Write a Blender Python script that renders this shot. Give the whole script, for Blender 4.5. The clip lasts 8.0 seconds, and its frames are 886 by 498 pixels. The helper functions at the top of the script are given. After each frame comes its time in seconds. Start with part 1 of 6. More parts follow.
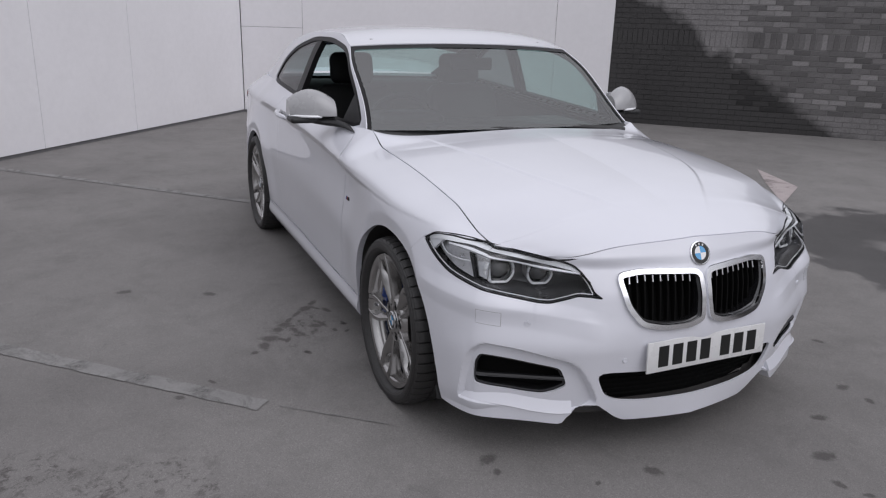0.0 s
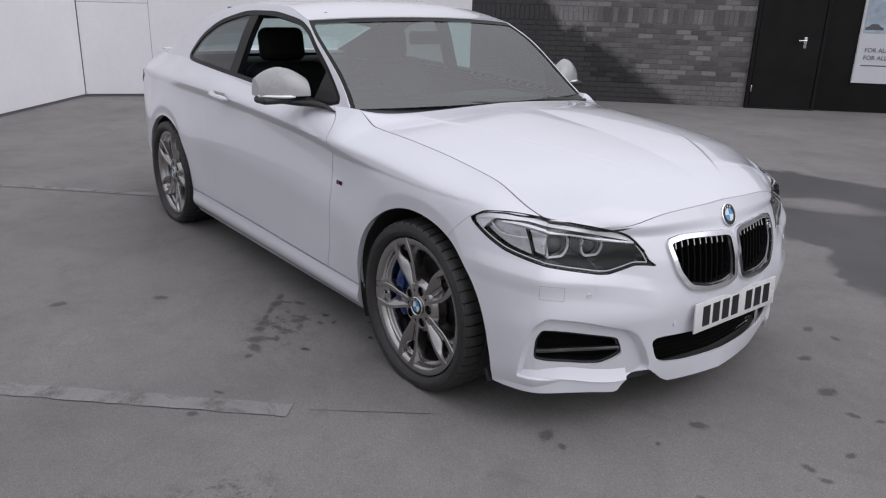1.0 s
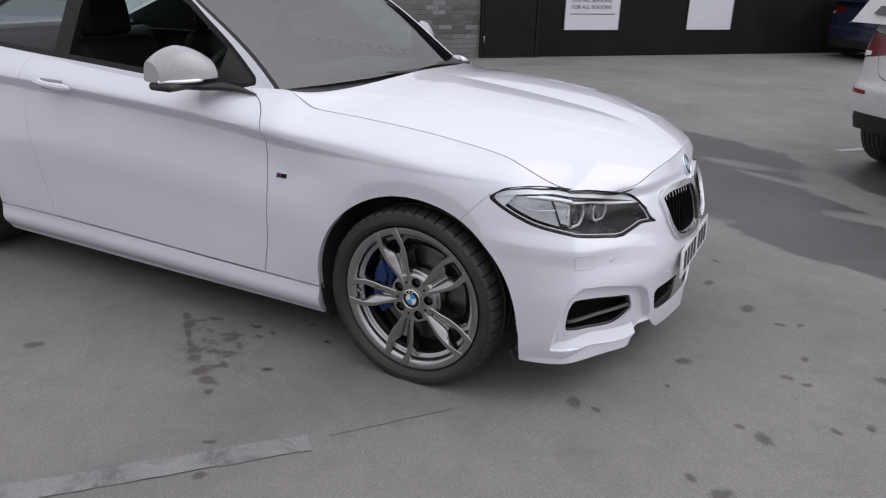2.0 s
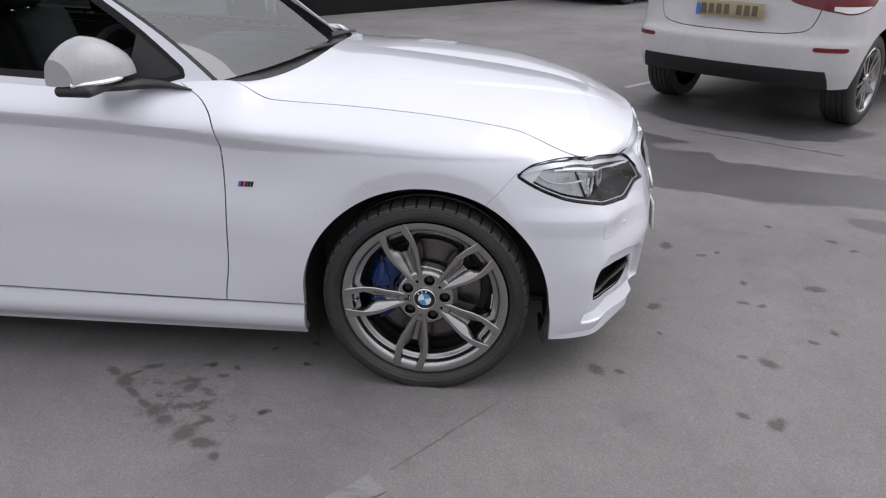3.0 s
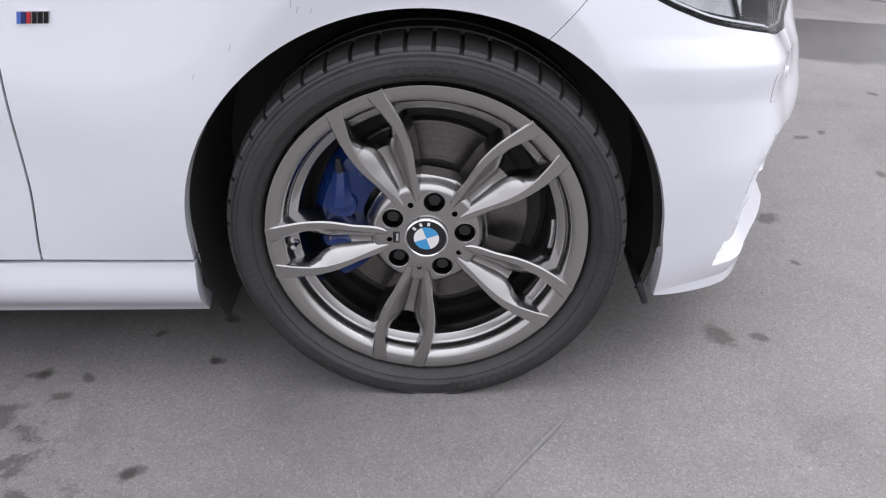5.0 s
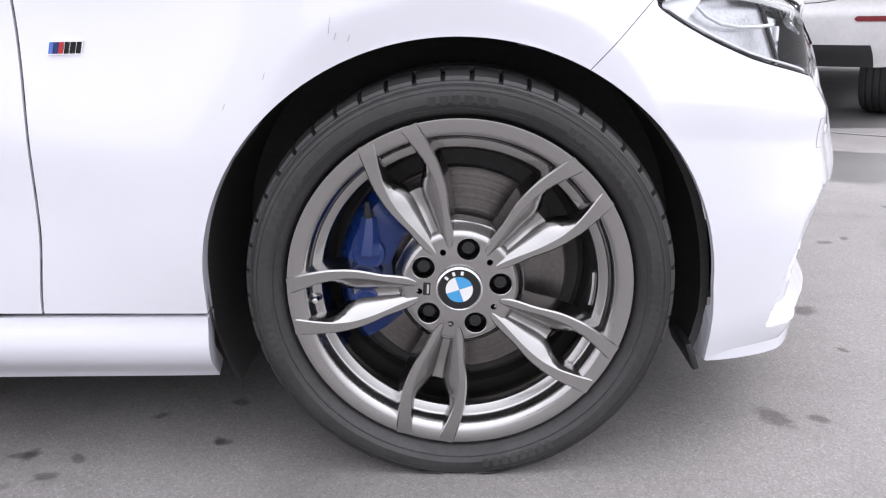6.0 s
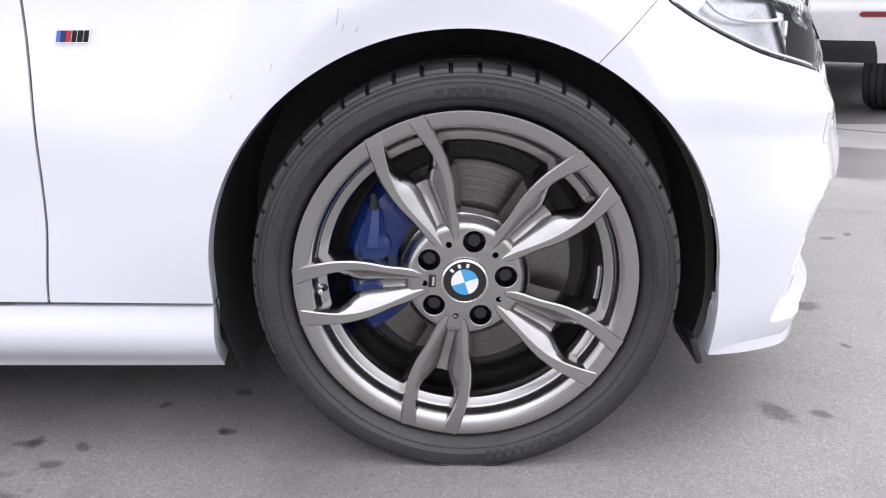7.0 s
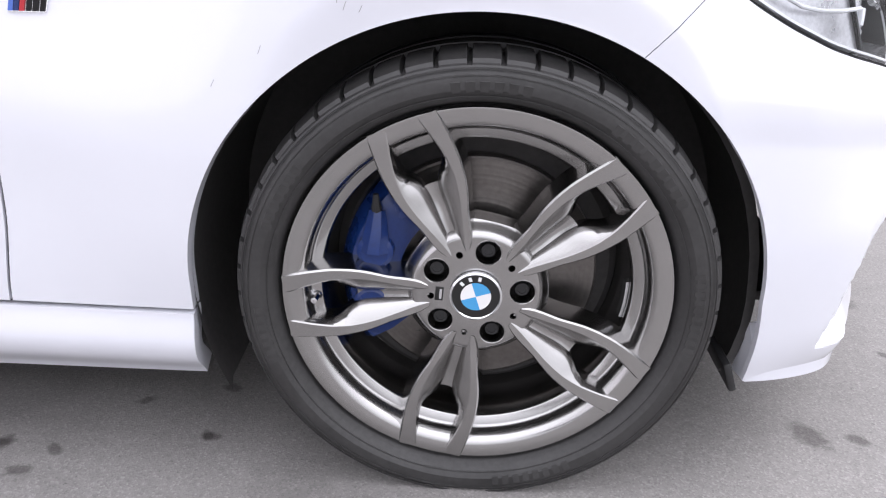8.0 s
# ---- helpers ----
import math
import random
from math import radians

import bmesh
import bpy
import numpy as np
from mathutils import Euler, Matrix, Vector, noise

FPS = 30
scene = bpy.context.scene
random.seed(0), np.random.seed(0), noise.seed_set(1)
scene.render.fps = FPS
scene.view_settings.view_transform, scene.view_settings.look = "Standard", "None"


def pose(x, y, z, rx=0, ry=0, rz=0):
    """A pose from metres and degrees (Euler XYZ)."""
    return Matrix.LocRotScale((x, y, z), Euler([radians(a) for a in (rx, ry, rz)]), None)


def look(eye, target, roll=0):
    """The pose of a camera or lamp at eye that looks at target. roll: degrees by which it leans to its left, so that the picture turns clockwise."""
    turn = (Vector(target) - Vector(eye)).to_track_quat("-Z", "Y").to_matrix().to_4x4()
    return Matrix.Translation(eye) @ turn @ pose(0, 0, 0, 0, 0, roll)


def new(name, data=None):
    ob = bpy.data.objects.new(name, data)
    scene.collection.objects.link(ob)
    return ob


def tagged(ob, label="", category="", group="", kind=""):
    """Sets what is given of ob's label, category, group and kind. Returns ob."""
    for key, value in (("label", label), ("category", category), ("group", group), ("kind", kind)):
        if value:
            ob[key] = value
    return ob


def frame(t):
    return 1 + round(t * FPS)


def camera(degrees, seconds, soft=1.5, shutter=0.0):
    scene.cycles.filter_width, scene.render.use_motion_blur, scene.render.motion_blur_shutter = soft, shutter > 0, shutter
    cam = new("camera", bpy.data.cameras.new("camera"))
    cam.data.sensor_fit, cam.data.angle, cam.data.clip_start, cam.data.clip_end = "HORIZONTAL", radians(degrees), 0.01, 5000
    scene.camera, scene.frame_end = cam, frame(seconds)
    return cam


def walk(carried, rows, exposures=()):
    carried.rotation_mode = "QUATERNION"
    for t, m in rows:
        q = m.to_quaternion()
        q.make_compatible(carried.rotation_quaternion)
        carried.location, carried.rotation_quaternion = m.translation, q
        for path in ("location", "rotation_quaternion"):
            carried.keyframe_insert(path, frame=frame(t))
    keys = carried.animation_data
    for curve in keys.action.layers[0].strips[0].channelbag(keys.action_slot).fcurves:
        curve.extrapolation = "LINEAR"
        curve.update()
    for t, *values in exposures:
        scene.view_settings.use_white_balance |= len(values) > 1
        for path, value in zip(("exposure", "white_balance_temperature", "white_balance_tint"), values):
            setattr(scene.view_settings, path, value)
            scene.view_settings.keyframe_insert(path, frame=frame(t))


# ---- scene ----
cam = camera(61.6, 8.0, soft=1.2)
PATH = [
    (0, (2.561, -1.783, 1.456), (0.823, -0.988, 0.868), 1.8),
    (0.3, (2.492, -1.917, 1.446), (0.798, -1.027, 0.865), 1.8),
    (0.5, (2.419, -2.096, 1.433), (0.781, -1.093, 0.875), 1.1),
    (0.7, (2.337, -2.193, 1.459), (0.763, -1.115, 0.858), 3.3),
    (1, (2.108, -2.374, 1.416), (0.62, -1.195, 0.786), 1.8),
    (1.2, (1.952, -2.474, 1.455), (0.536, -1.231, 0.785), 1.3),
    (1.5, (1.701, -2.651, 1.425), (0.446, -1.259, 0.728), 3.4),
    (1.7, (1.507, -2.786, 1.421), (0.412, -1.26, 0.736), 2.4),
    (2.8, (0.435, -2.946, 1.413), (0.093, -1.132, 0.642), 1.7),
    (3, (0.279, -2.926, 1.419), (0.088, -1.104, 0.617), 0.2),
    (3.2, (0.241, -2.839, 1.462), (0.115, -1.041, 0.595), -1.3),
    (3.5, (0.118, -2.731, 1.394), (0.086, -0.94, 0.503), -1.0),
    (3.7, (0.112, -2.599, 1.411), (0.05, -0.848, 0.448), -0.9),
    (4, (0.011, -2.377, 1.333), (0.031, -0.65, 0.325), 0.6),
    (4.3, (0.021, -2.162, 1.267), (0.06, -0.447, 0.238), 0.2),
    (4.5, (0.046, -2.021, 1.183), (0.058, -0.339, 0.1), -0.1),
    (4.7, (0.067, -1.91, 1.079), (0.03, -0.232, -0.008), -1.2),
    (5.8, (0.012, -1.892, 0.733), (-0.049, 0.0, 0.085), -0.9),
    (6, (0.004, -1.9, 0.739), (-0.046, -0.002, 0.108), -0.9),
    (6.5, (-0.003, -1.904, 0.741), (-0.049, -0.01, 0.103), -0.8),
    (7, (-0.005, -1.901, 0.739), (-0.055, -0.01, 0.089), -0.4),
    (7.2, (-0.004, -1.891, 0.746), (-0.059, -0.011, 0.065), 0.2),
    (7.5, (0.0, -1.861, 0.71), (-0.06, 0.024, 0.045), 0.3),
    (7.8, (0.005, -1.806, 0.701), (-0.075, 0.084, 0.051), 0.9),
    (8, (-0.014, -1.737, 0.791), (-0.08, 0.089, -0.022), 1.5),
]
walk(cam, [(t, look(eye, target, roll)) for t, eye, target, roll in PATH], [(0, -0.70, 6250, 14), (1.5, -0.46, 6250, 14), (3.0, -0.22, 6280, 14), (4.0, -0.02, 6280, 14), (4.7, 0.26, 6260, 14), (5.8, 0.92, 6240, 15), (8.0, 0.97, 6240, 15)])

# ---- sky, light, exposure ----
world = bpy.data.worlds.new("sky")
scene.world = world
world.use_nodes = True
wn, wl = world.node_tree.nodes, world.node_tree.links
sky = wn.new("ShaderNodeTexSky")
sky.sky_type, sky.sun_disc = "NISHITA", False
sky.sun_elevation, sky.sun_rotation = radians(48), radians(63)
sky.air_density, sky.dust_density, sky.ozone_density = 1.0, 4.0, 1.0
grey = wn.new("ShaderNodeHueSaturation")
grey.inputs["Saturation"].default_value = 0.16
wl.new(sky.outputs["Color"], grey.inputs["Color"])
cloud = wn.new("ShaderNodeMix")
cloud.data_type = "RGBA"
cloud.inputs[0].default_value = 0.75
# overcast: the cloud's zenith is three times as bright as its horizon
where, parts, rise = wn.new("ShaderNodeTexCoord"), wn.new("ShaderNodeSeparateXYZ"), wn.new("ShaderNodeValToRGB")
wl.new(where.outputs["Generated"], parts.inputs[0])
wl.new(parts.outputs["Z"], rise.inputs["Fac"])
rise.color_ramp.elements[0].color, rise.color_ramp.elements[1].color = (3.5, 3.5, 3.55, 1), (12.6, 12.6, 12.8, 1)
wl.new(rise.outputs["Color"], cloud.inputs[7])
wl.new(grey.outputs["Color"], cloud.inputs[6])
wl.new(cloud.outputs[2], wn["Background"].inputs["Color"])
wn["Background"].inputs["Strength"].default_value = 0.15

sun = new("sun", bpy.data.lights.new("sun", "SUN"))
sun.data.energy, sun.data.angle, sun.data.color = 1.0, radians(60), (1.0, 0.98, 0.97)
sun.matrix_world = look((0, 0, 17), (-16.0, -8.0, 0))


# ---- materials ----
def mat(name, color, rough=0.5, metal=0.0, coat=0.0, spec=0.5):
    m = bpy.data.materials.new(name)
    m.use_nodes = True
    b = m.node_tree.nodes["Principled BSDF"]
    b.inputs["Base Color"].default_value = (*color, 1)
    b.inputs["Roughness"].default_value = rough
    b.inputs["Metallic"].default_value = metal
    b.inputs["Coat Weight"].default_value = coat
    b.inputs["Coat Roughness"].default_value = 0.04
    b.inputs["Specular IOR Level"].default_value = spec
    return m


def nodes_of(m):
    t = m.node_tree
    return t.nodes, t.links, t.nodes["Principled BSDF"]


def noise_node(m, scale, detail=4.0, rough=0.55, coords="Object", distort=0.0):
    n, l, _ = nodes_of(m)
    tc = n.new("ShaderNodeTexCoord")
    t = n.new("ShaderNodeTexNoise")
    t.inputs["Scale"].default_value, t.inputs["Detail"].default_value = scale, detail
    t.inputs["Roughness"].default_value, t.inputs["Distortion"].default_value = rough, distort
    l.new(tc.outputs[coords], t.inputs["Vector"])
    return t.outputs["Fac"]


def ramp(m, fac, stops):
    n, l, _ = nodes_of(m)
    r = n.new("ShaderNodeValToRGB")
    el = r.color_ramp.elements
    while len(el) < len(stops):
        el.new(0.5)
    for e, (p, c) in zip(el, stops):
        e.position, e.color = p, (*c, 1) if len(c) == 3 else c
    l.new(fac, r.inputs["Fac"])
    return r.outputs["Color"]


def mix(m, fac, a, b, mode="MIX"):
    n, l, _ = nodes_of(m)
    x = n.new("ShaderNodeMix")
    x.data_type, x.blend_type = "RGBA", mode
    for sock, v in ((x.inputs[0], fac), (x.inputs[6], a), (x.inputs[7], b)):
        if isinstance(v, (int, float)):
            sock.default_value = v
        elif isinstance(v, tuple):
            sock.default_value = (*v, 1)
        else:
            l.new(v, sock)
    return x.outputs[2]


def bump(m, height, strength=0.3, distance=0.005):
    n, l, b = nodes_of(m)
    k = n.new("ShaderNodeBump")
    k.inputs["Strength"].default_value, k.inputs["Distance"].default_value = strength, distance
    l.new(height, k.inputs["Height"])
    l.new(k.outputs["Normal"], b.inputs["Normal"])


def worn(name, color, rough, scale=6.0, vary=0.25, metal=0.0, fine=60.0, relief=0.1, rvary=0.15, coat=0.0):
    """A material with broad and fine variation of tone, roughness and relief."""
    m = mat(name, color, rough, metal, coat)
    n, l, b = nodes_of(m)
    big, small = noise_node(m, scale, 5, 0.6), noise_node(m, fine, 3, 0.6)
    lo, hi = tuple(c * (1 - vary) for c in color), tuple(min(1, c * (1 + vary)) for c in color)
    tone = ramp(m, big, [(0.25, lo), (0.75, hi)])
    tone = mix(m, 0.35, tone, ramp(m, small, [(0.3, lo), (0.7, hi)]))
    l.new(tone, b.inputs["Base Color"])
    r = ramp(m, big, [(0.2, (max(0, rough - rvary),) * 3), (0.8, (min(1, rough + rvary),) * 3)])
    l.new(r, b.inputs["Roughness"])
    if relief:
        bump(m, small, relief, 0.002)
    return m


PAINT = mat("white_paint", (0.74, 0.75, 0.81), 0.32, coat=1.0)
n, l, b = nodes_of(PAINT)
l.new(ramp(PAINT, noise_node(PAINT, 1.7, 5, 0.6), [(0.3, (0.724, 0.732, 0.792)), (0.7, (0.764, 0.772, 0.830))]), b.inputs["Base Color"])
l.new(ramp(PAINT, noise_node(PAINT, 30, 4, 0.7), [(0.3, (0.28,) * 3), (0.8, (0.38,) * 3)]), b.inputs["Roughness"])
MIRROR_CAP = worn("mirror_cap_paint", (0.36, 0.36, 0.37), 0.32, 4, 0.04, relief=0, coat=0.8)
GLOSS = mat("black_gloss", (0.012, 0.012, 0.013), 0.12, coat=0.5)
PLASTIC = worn("black_plastic", (0.018, 0.018, 0.019), 0.5, 9, 0.3, fine=220, relief=0.04)
MATTE = worn("dark_liner", (0.055, 0.052, 0.051), 0.8, 7, 0.4, fine=90, relief=0.04)
CHROME = mat("chrome", (0.86, 0.87, 0.89), 0.16, 1.0)
SILVER = mat("silver_reflector", (0.75, 0.76, 0.78), 0.22, 1.0)
ALLOY = worn("gunmetal_alloy", (0.42, 0.413, 0.408), 0.21, 5, 0.04, metal=1.0, fine=40, relief=0, rvary=0.03, coat=0.3)
RUBBER = worn("tyre_rubber", (0.034, 0.033, 0.033), 0.50, 7, 0.5, fine=120, relief=0.2)
STEEL = worn("brake_steel", (0.17, 0.158, 0.150), 0.36, 16, 0.3, metal=0.9, fine=120, relief=0.05)
BLUE = worn("blue_caliper_paint", (0.008, 0.028, 0.135), 0.24, 20, 0.25, fine=160, relief=0.05)
BADGE_BLUE = mat("badge_blue", (0.05, 0.33, 0.66), 0.2, coat=1)
BADGE_WHITE = mat("badge_white", (0.8, 0.8, 0.8), 0.2, coat=1)
RED = mat("red_lens", (0.16, 0.006, 0.012), 0.22, coat=0.3)
STRIPE_BLUE, STRIPE_RED = mat("stripe_blue", (0.08, 0.16, 0.55), 0.3), mat("stripe_red", (0.45, 0.02, 0.03), 0.3)
LEATHER = worn("black_seat_cloth", (0.020, 0.020, 0.021), 0.65, 14, 0.3, fine=260, relief=0.06)
TRIM = mat("satin_black_trim", (0.012, 0.012, 0.013), 0.42, spec=0.22)
REFLECTOR = worn("grey_reflector", (0.66, 0.66, 0.68), 0.35, 30, 0.3, metal=0.8, fine=200, relief=0.1)
PLATE = worn("white_plate", (0.74, 0.74, 0.74), 0.3, 9, 0.04, relief=0)
PLATE_YELLOW = worn("yellow_plate", (0.40, 0.345, 0.21), 0.35, 9, 0.06, relief=0)
FADED_INK = mat("faded_ink", (0.13, 0.10, 0.07), 0.5)
INK = mat("plate_ink", (0.012, 0.012, 0.012), 0.35)
BLUE_PAINT = worn("dark_blue_paint", (0.015, 0.022, 0.05), 0.3, 3, 0.2, relief=0, coat=1.0)
DOOR_BLACK = worn("black_door_paint", (0.016, 0.016, 0.016), 0.4, 3, 0.25, fine=30, relief=0.04)
BOARD_GAP = mat("board_gap", (0.16, 0.16, 0.165), 0.8)
DIRTY_WHITE = worn("dusty_white_paint", (0.60, 0.59, 0.60), 0.4, 3.5, 0.12, fine=40, relief=0, coat=0.6)
BOWL = worn("headlight_bowl", (0.13, 0.13, 0.135), 0.22, 12, 0.15, metal=0.4, fine=200, relief=0.05)
DRL = mat("daylight_bar", (0.93, 0.94, 0.96), 0.25, coat=1)
VOID = worn("intake_black", (0.005, 0.005, 0.005), 0.9, 9, 0.3, relief=0)
VOID.node_tree.nodes["Principled BSDF"].inputs["Specular IOR Level"].default_value = 0.1


def glass(name, tint, rough=0.0, ior=1.7):
    m = bpy.data.materials.new(name)
    m.use_nodes = True
    n, l = m.node_tree.nodes, m.node_tree.links
    n.remove(n["Principled BSDF"])
    see, shine, both, fr = n.new("ShaderNodeBsdfTransparent"), n.new("ShaderNodeBsdfGlossy"), n.new("ShaderNodeMixShader"), n.new("ShaderNodeFresnel")
    see.inputs["Color"].default_value = (*tint, 1)
    shine.inputs["Roughness"].default_value = rough
    fr.inputs["IOR"].default_value = ior
    l.new(fr.outputs[0], both.inputs[0])
    l.new(see.outputs[0], both.inputs[1])
    l.new(shine.outputs[0], both.inputs[2])
    l.new(both.outputs[0], n["Material Output"].inputs["Surface"])
    return m


GLASS = glass("window_glass", (0.60, 0.76, 0.73), ior=2.7)
GLASS_DARK = glass("tinted_glass", (0.25, 0.27, 0.27))
LENS = glass("headlight_lens", (0.96, 0.97, 0.98), ior=1.35)

# ground: weathered tarmac with broad tone, aggregate, fine cracks and damp areas
TARMAC = mat("tarmac", (0.2, 0.2, 0.2), 0.85)
n, l, b = nodes_of(TARMAC)
broad = ramp(TARMAC, noise_node(TARMAC, 0.55, 6, 0.6), [(0.3, (0.161, 0.153, 0.149)), (0.7, (0.236, 0.226, 0.219))])
mid = ramp(TARMAC, noise_node(TARMAC, 5.0, 6, 0.65, distort=0.6), [(0.30, (0.80,) * 3), (0.48, (1.0,) * 3), (0.75, (1.05,) * 3)])
cells = n.new("ShaderNodeTexVoronoi")
cells.inputs["Scale"].default_value = 330
l.new(n.new("ShaderNodeTexCoord").outputs["Object"], cells.inputs["Vector"])
grain = n.new("ShaderNodeSeparateColor")
l.new(cells.outputs["Color"], grain.inputs[0])
grit = ramp(TARMAC, grain.outputs[0], [(0.0, (0.80,) * 3), (0.25, (0.95,) * 3), (0.8, (1.04,) * 3), (1.0, (1.28,) * 3)])
grime = ramp(TARMAC, noise_node(TARMAC, 1.5, 9, 0.72, distort=0.4), [(0.36, (0.74,) * 3), (0.52, (1.0,) * 3), (0.7, (1.06,) * 3)])
tone = mix(TARMAC, 1.0, mix(TARMAC, 0.6, broad, mid, "MULTIPLY"), grit, "MULTIPLY")
tone = mix(TARMAC, 0.5, tone, grime, "MULTIPLY")


def damp(m, spots, softness=0.10, wobble=1.2, scale=1.7):
    """A mask of stained areas: ellipses (x, y, half length, half width, turn), with ragged edges."""
    n, l, _ = nodes_of(m)
    tc = n.new("ShaderNodeTexCoord")
    wob = n.new("ShaderNodeTexNoise")
    wob.inputs["Scale"].default_value, wob.inputs["Detail"].default_value, wob.inputs["Roughness"].default_value = scale, 7, 0.62
    l.new(tc.outputs["Object"], wob.inputs["Vector"])
    shift = n.new("ShaderNodeMath")
    shift.operation = "MULTIPLY_ADD"
    shift.inputs[1].default_value, shift.inputs[2].default_value = wobble, -wobble / 2
    l.new(wob.outputs["Fac"], shift.inputs[0])
    total = None
    for x, y, a, c, turn in spots:
        mp = n.new("ShaderNodeMapping")
        mp.vector_type = "TEXTURE"
        mp.inputs["Location"].default_value = (x, y, 0)
        mp.inputs["Rotation"].default_value = (0, 0, radians(turn))
        mp.inputs["Scale"].default_value = (a, c, 1)
        l.new(tc.outputs["Object"], mp.inputs["Vector"])
        ln = n.new("ShaderNodeVectorMath")
        ln.operation = "LENGTH"
        l.new(mp.outputs[0], ln.inputs[0])
        if total is None:
            total = ln.outputs["Value"]
        else:
            mn = n.new("ShaderNodeMath")
            mn.operation = "MINIMUM"
            l.new(total, mn.inputs[0])
            l.new(ln.outputs["Value"], mn.inputs[1])
            total = mn.outputs[0]
    add = n.new("ShaderNodeMath")
    l.new(total, add.inputs[0])
    l.new(shift.outputs[0], add.inputs[1])
    rng = n.new("ShaderNodeMapRange")
    rng.inputs[1].default_value, rng.inputs[2].default_value = 1 - softness, 1 + softness
    rng.inputs[3].default_value, rng.inputs[4].default_value = 1, 0
    l.new(add.outputs[0], rng.inputs[0])
    return rng.outputs[0]


def both(m, a, b, operation="MULTIPLY"):
    n, l, _ = nodes_of(m)
    k = n.new("ShaderNodeMath")
    k.operation = operation
    l.new(a, k.inputs[0])
    l.new(b, k.inputs[1])
    return k.outputs[0]


# damp ground; the ellipse at (2.0, 3.2) also paints the SUV's shadow
wet_shade_area = damp(TARMAC, [(-0.35, 3.45, 1.45, 1.0, -25), (0.75, 2.35, 0.95, 0.55, -45), (1.75, 1.52, 1.1, 0.36, -14), (2.0, 3.2, 0.9, 0.55, -38), (2.3, 0.75, 0.35, 0.12, -25)], 0.05, 1.15)
dry_islands = damp(TARMAC, [(-0.48, 3.44, 0.42, 0.20, 40), (1.66, 2.22, 0.36, 0.11, -8), (0.6, 3.3, 0.3, 0.10, -10), (1.0, 2.9, 0.35, 0.06, -25)], 0.25, 1.6, 2.5)
WET_SHADE = both(TARMAC, wet_shade_area, dry_islands, "SUBTRACT")
WET_SPOTS = [(0.58, -0.68, 34), (0.66, -0.685, 18), (0.852, -0.182, 32), (1.005, 0.46, 42), (0.84, -0.40, 12), (1.22, -0.11, 22), (1.29, -0.13, 20), (1.27, 0.08, 20), (1.19, -0.575, 36), (1.555, 0.05, 40), (1.115, -0.935, 36), (1.50, -0.33, 20), (1.40, -0.41, 20), (1.15, 0.36, 24), (1.23, 0.40, 18), (1.57, 0.77, 22), (1.82, 0.60, 26), (1.88, 0.49, 22), (0.80, 0.68, 30), (0.65, 1.0, 30), (0.78, 1.0, 22), (0.26, 1.32, 26)]
DRY_SPOTS = [(-0.49, -1.05, 16), (-0.43, -0.755, 13), (-0.43, -0.62, 17), (-0.57, -0.67, 14), (-0.75, -0.80, 18), (-0.66, -0.81, 15), (-0.69, -0.86, 17), (-1.39, -1.36, 34), (-1.57, -1.78, 36), (1.02, -0.90, 20), (1.11, -0.54, 18), (-0.25, -1.62, 22)]
drips = damp(TARMAC, [(x, y, r * 0.00105, r * 0.00068, (i * 47) % 180 - 60) for i, (x, y, r) in enumerate(WET_SPOTS + DRY_SPOTS)], 0.35, 1.7, 48)
crumble = ramp(TARMAC, noise_node(TARMAC, 17, 6, 0.7, distort=0.5), [(0.50, (0, 0, 0)), (0.60, (1, 1, 1))])
SCAR_SPOTS = [(-1.075, -0.875, 40, 16, -38), (-1.01, -0.925, 46, 28, -50), (-0.955, -0.985, 44, 13, -38), (-0.88, -1.045, 34, 14, -38), (-0.835, -1.075, 36, 24, -70), (-0.78, -1.12, 34, 22, -20), (-0.69, -1.175, 40, 36, 60), (-0.62, -1.215, 44, 24, -10), (-0.563, -1.268, 22, 14, -60), (-0.955, -0.83, 36, 15, 20), (-1.0, -0.88, 30, 9, 45), (-0.77, -0.935, 32, 24, 70), (-0.785, -0.90, 44, 14, 15), (-0.756, -1.045, 40, 15, 10), (-0.667, -1.125, 34, 13, 40), (-0.65, -1.10, 26, 12, -30), (-0.763, -0.80, 26, 9, 10), (-0.487, -1.045, 24, 11, 15), (-0.423, -0.76, 16, 10, 0), (-0.345, -1.485, 20, 9, 30)]
scar = damp(TARMAC, [(x, y, a * 0.001, c * 0.001, turn) for x, y, a, c, turn in SCAR_SPOTS], 0.35, 1.5, 26)
loose = both(TARMAC, damp(TARMAC, [(-0.76, -1.02, 0.20, 0.14, -38), (0.28, -1.82, 0.24, 0.13, 100), (0.10, -2.15, 0.20, 0.12, 60), (0.35, -1.62, 0.12, 0.05, 20)], 0.45, 1.0, 6), crumble)
scar = both(TARMAC, scar, loose, "MAXIMUM")


def beyond(m, nx, ny, reach, soft):
    """A mask of the ground past a straight edge, slightly uneven."""
    n, l, _ = nodes_of(m)
    tc, dot, add, rng = n.new("ShaderNodeTexCoord"), n.new("ShaderNodeVectorMath"), n.new("ShaderNodeMath"), n.new("ShaderNodeMapRange")
    dot.operation, add.operation = "DOT_PRODUCT", "MULTIPLY_ADD"
    dot.inputs[1].default_value = (nx, ny, 0)
    l.new(tc.outputs["Object"], dot.inputs[0])
    l.new(noise_node(m, 9, 5, 0.6), add.inputs[0])
    add.inputs[1].default_value = 0.03
    l.new(dot.outputs["Value"], add.inputs[2])
    rng.inputs[1].default_value, rng.inputs[2].default_value = reach, reach + soft
    l.new(add.outputs[0], rng.inputs[0])
    return rng.outputs[0]


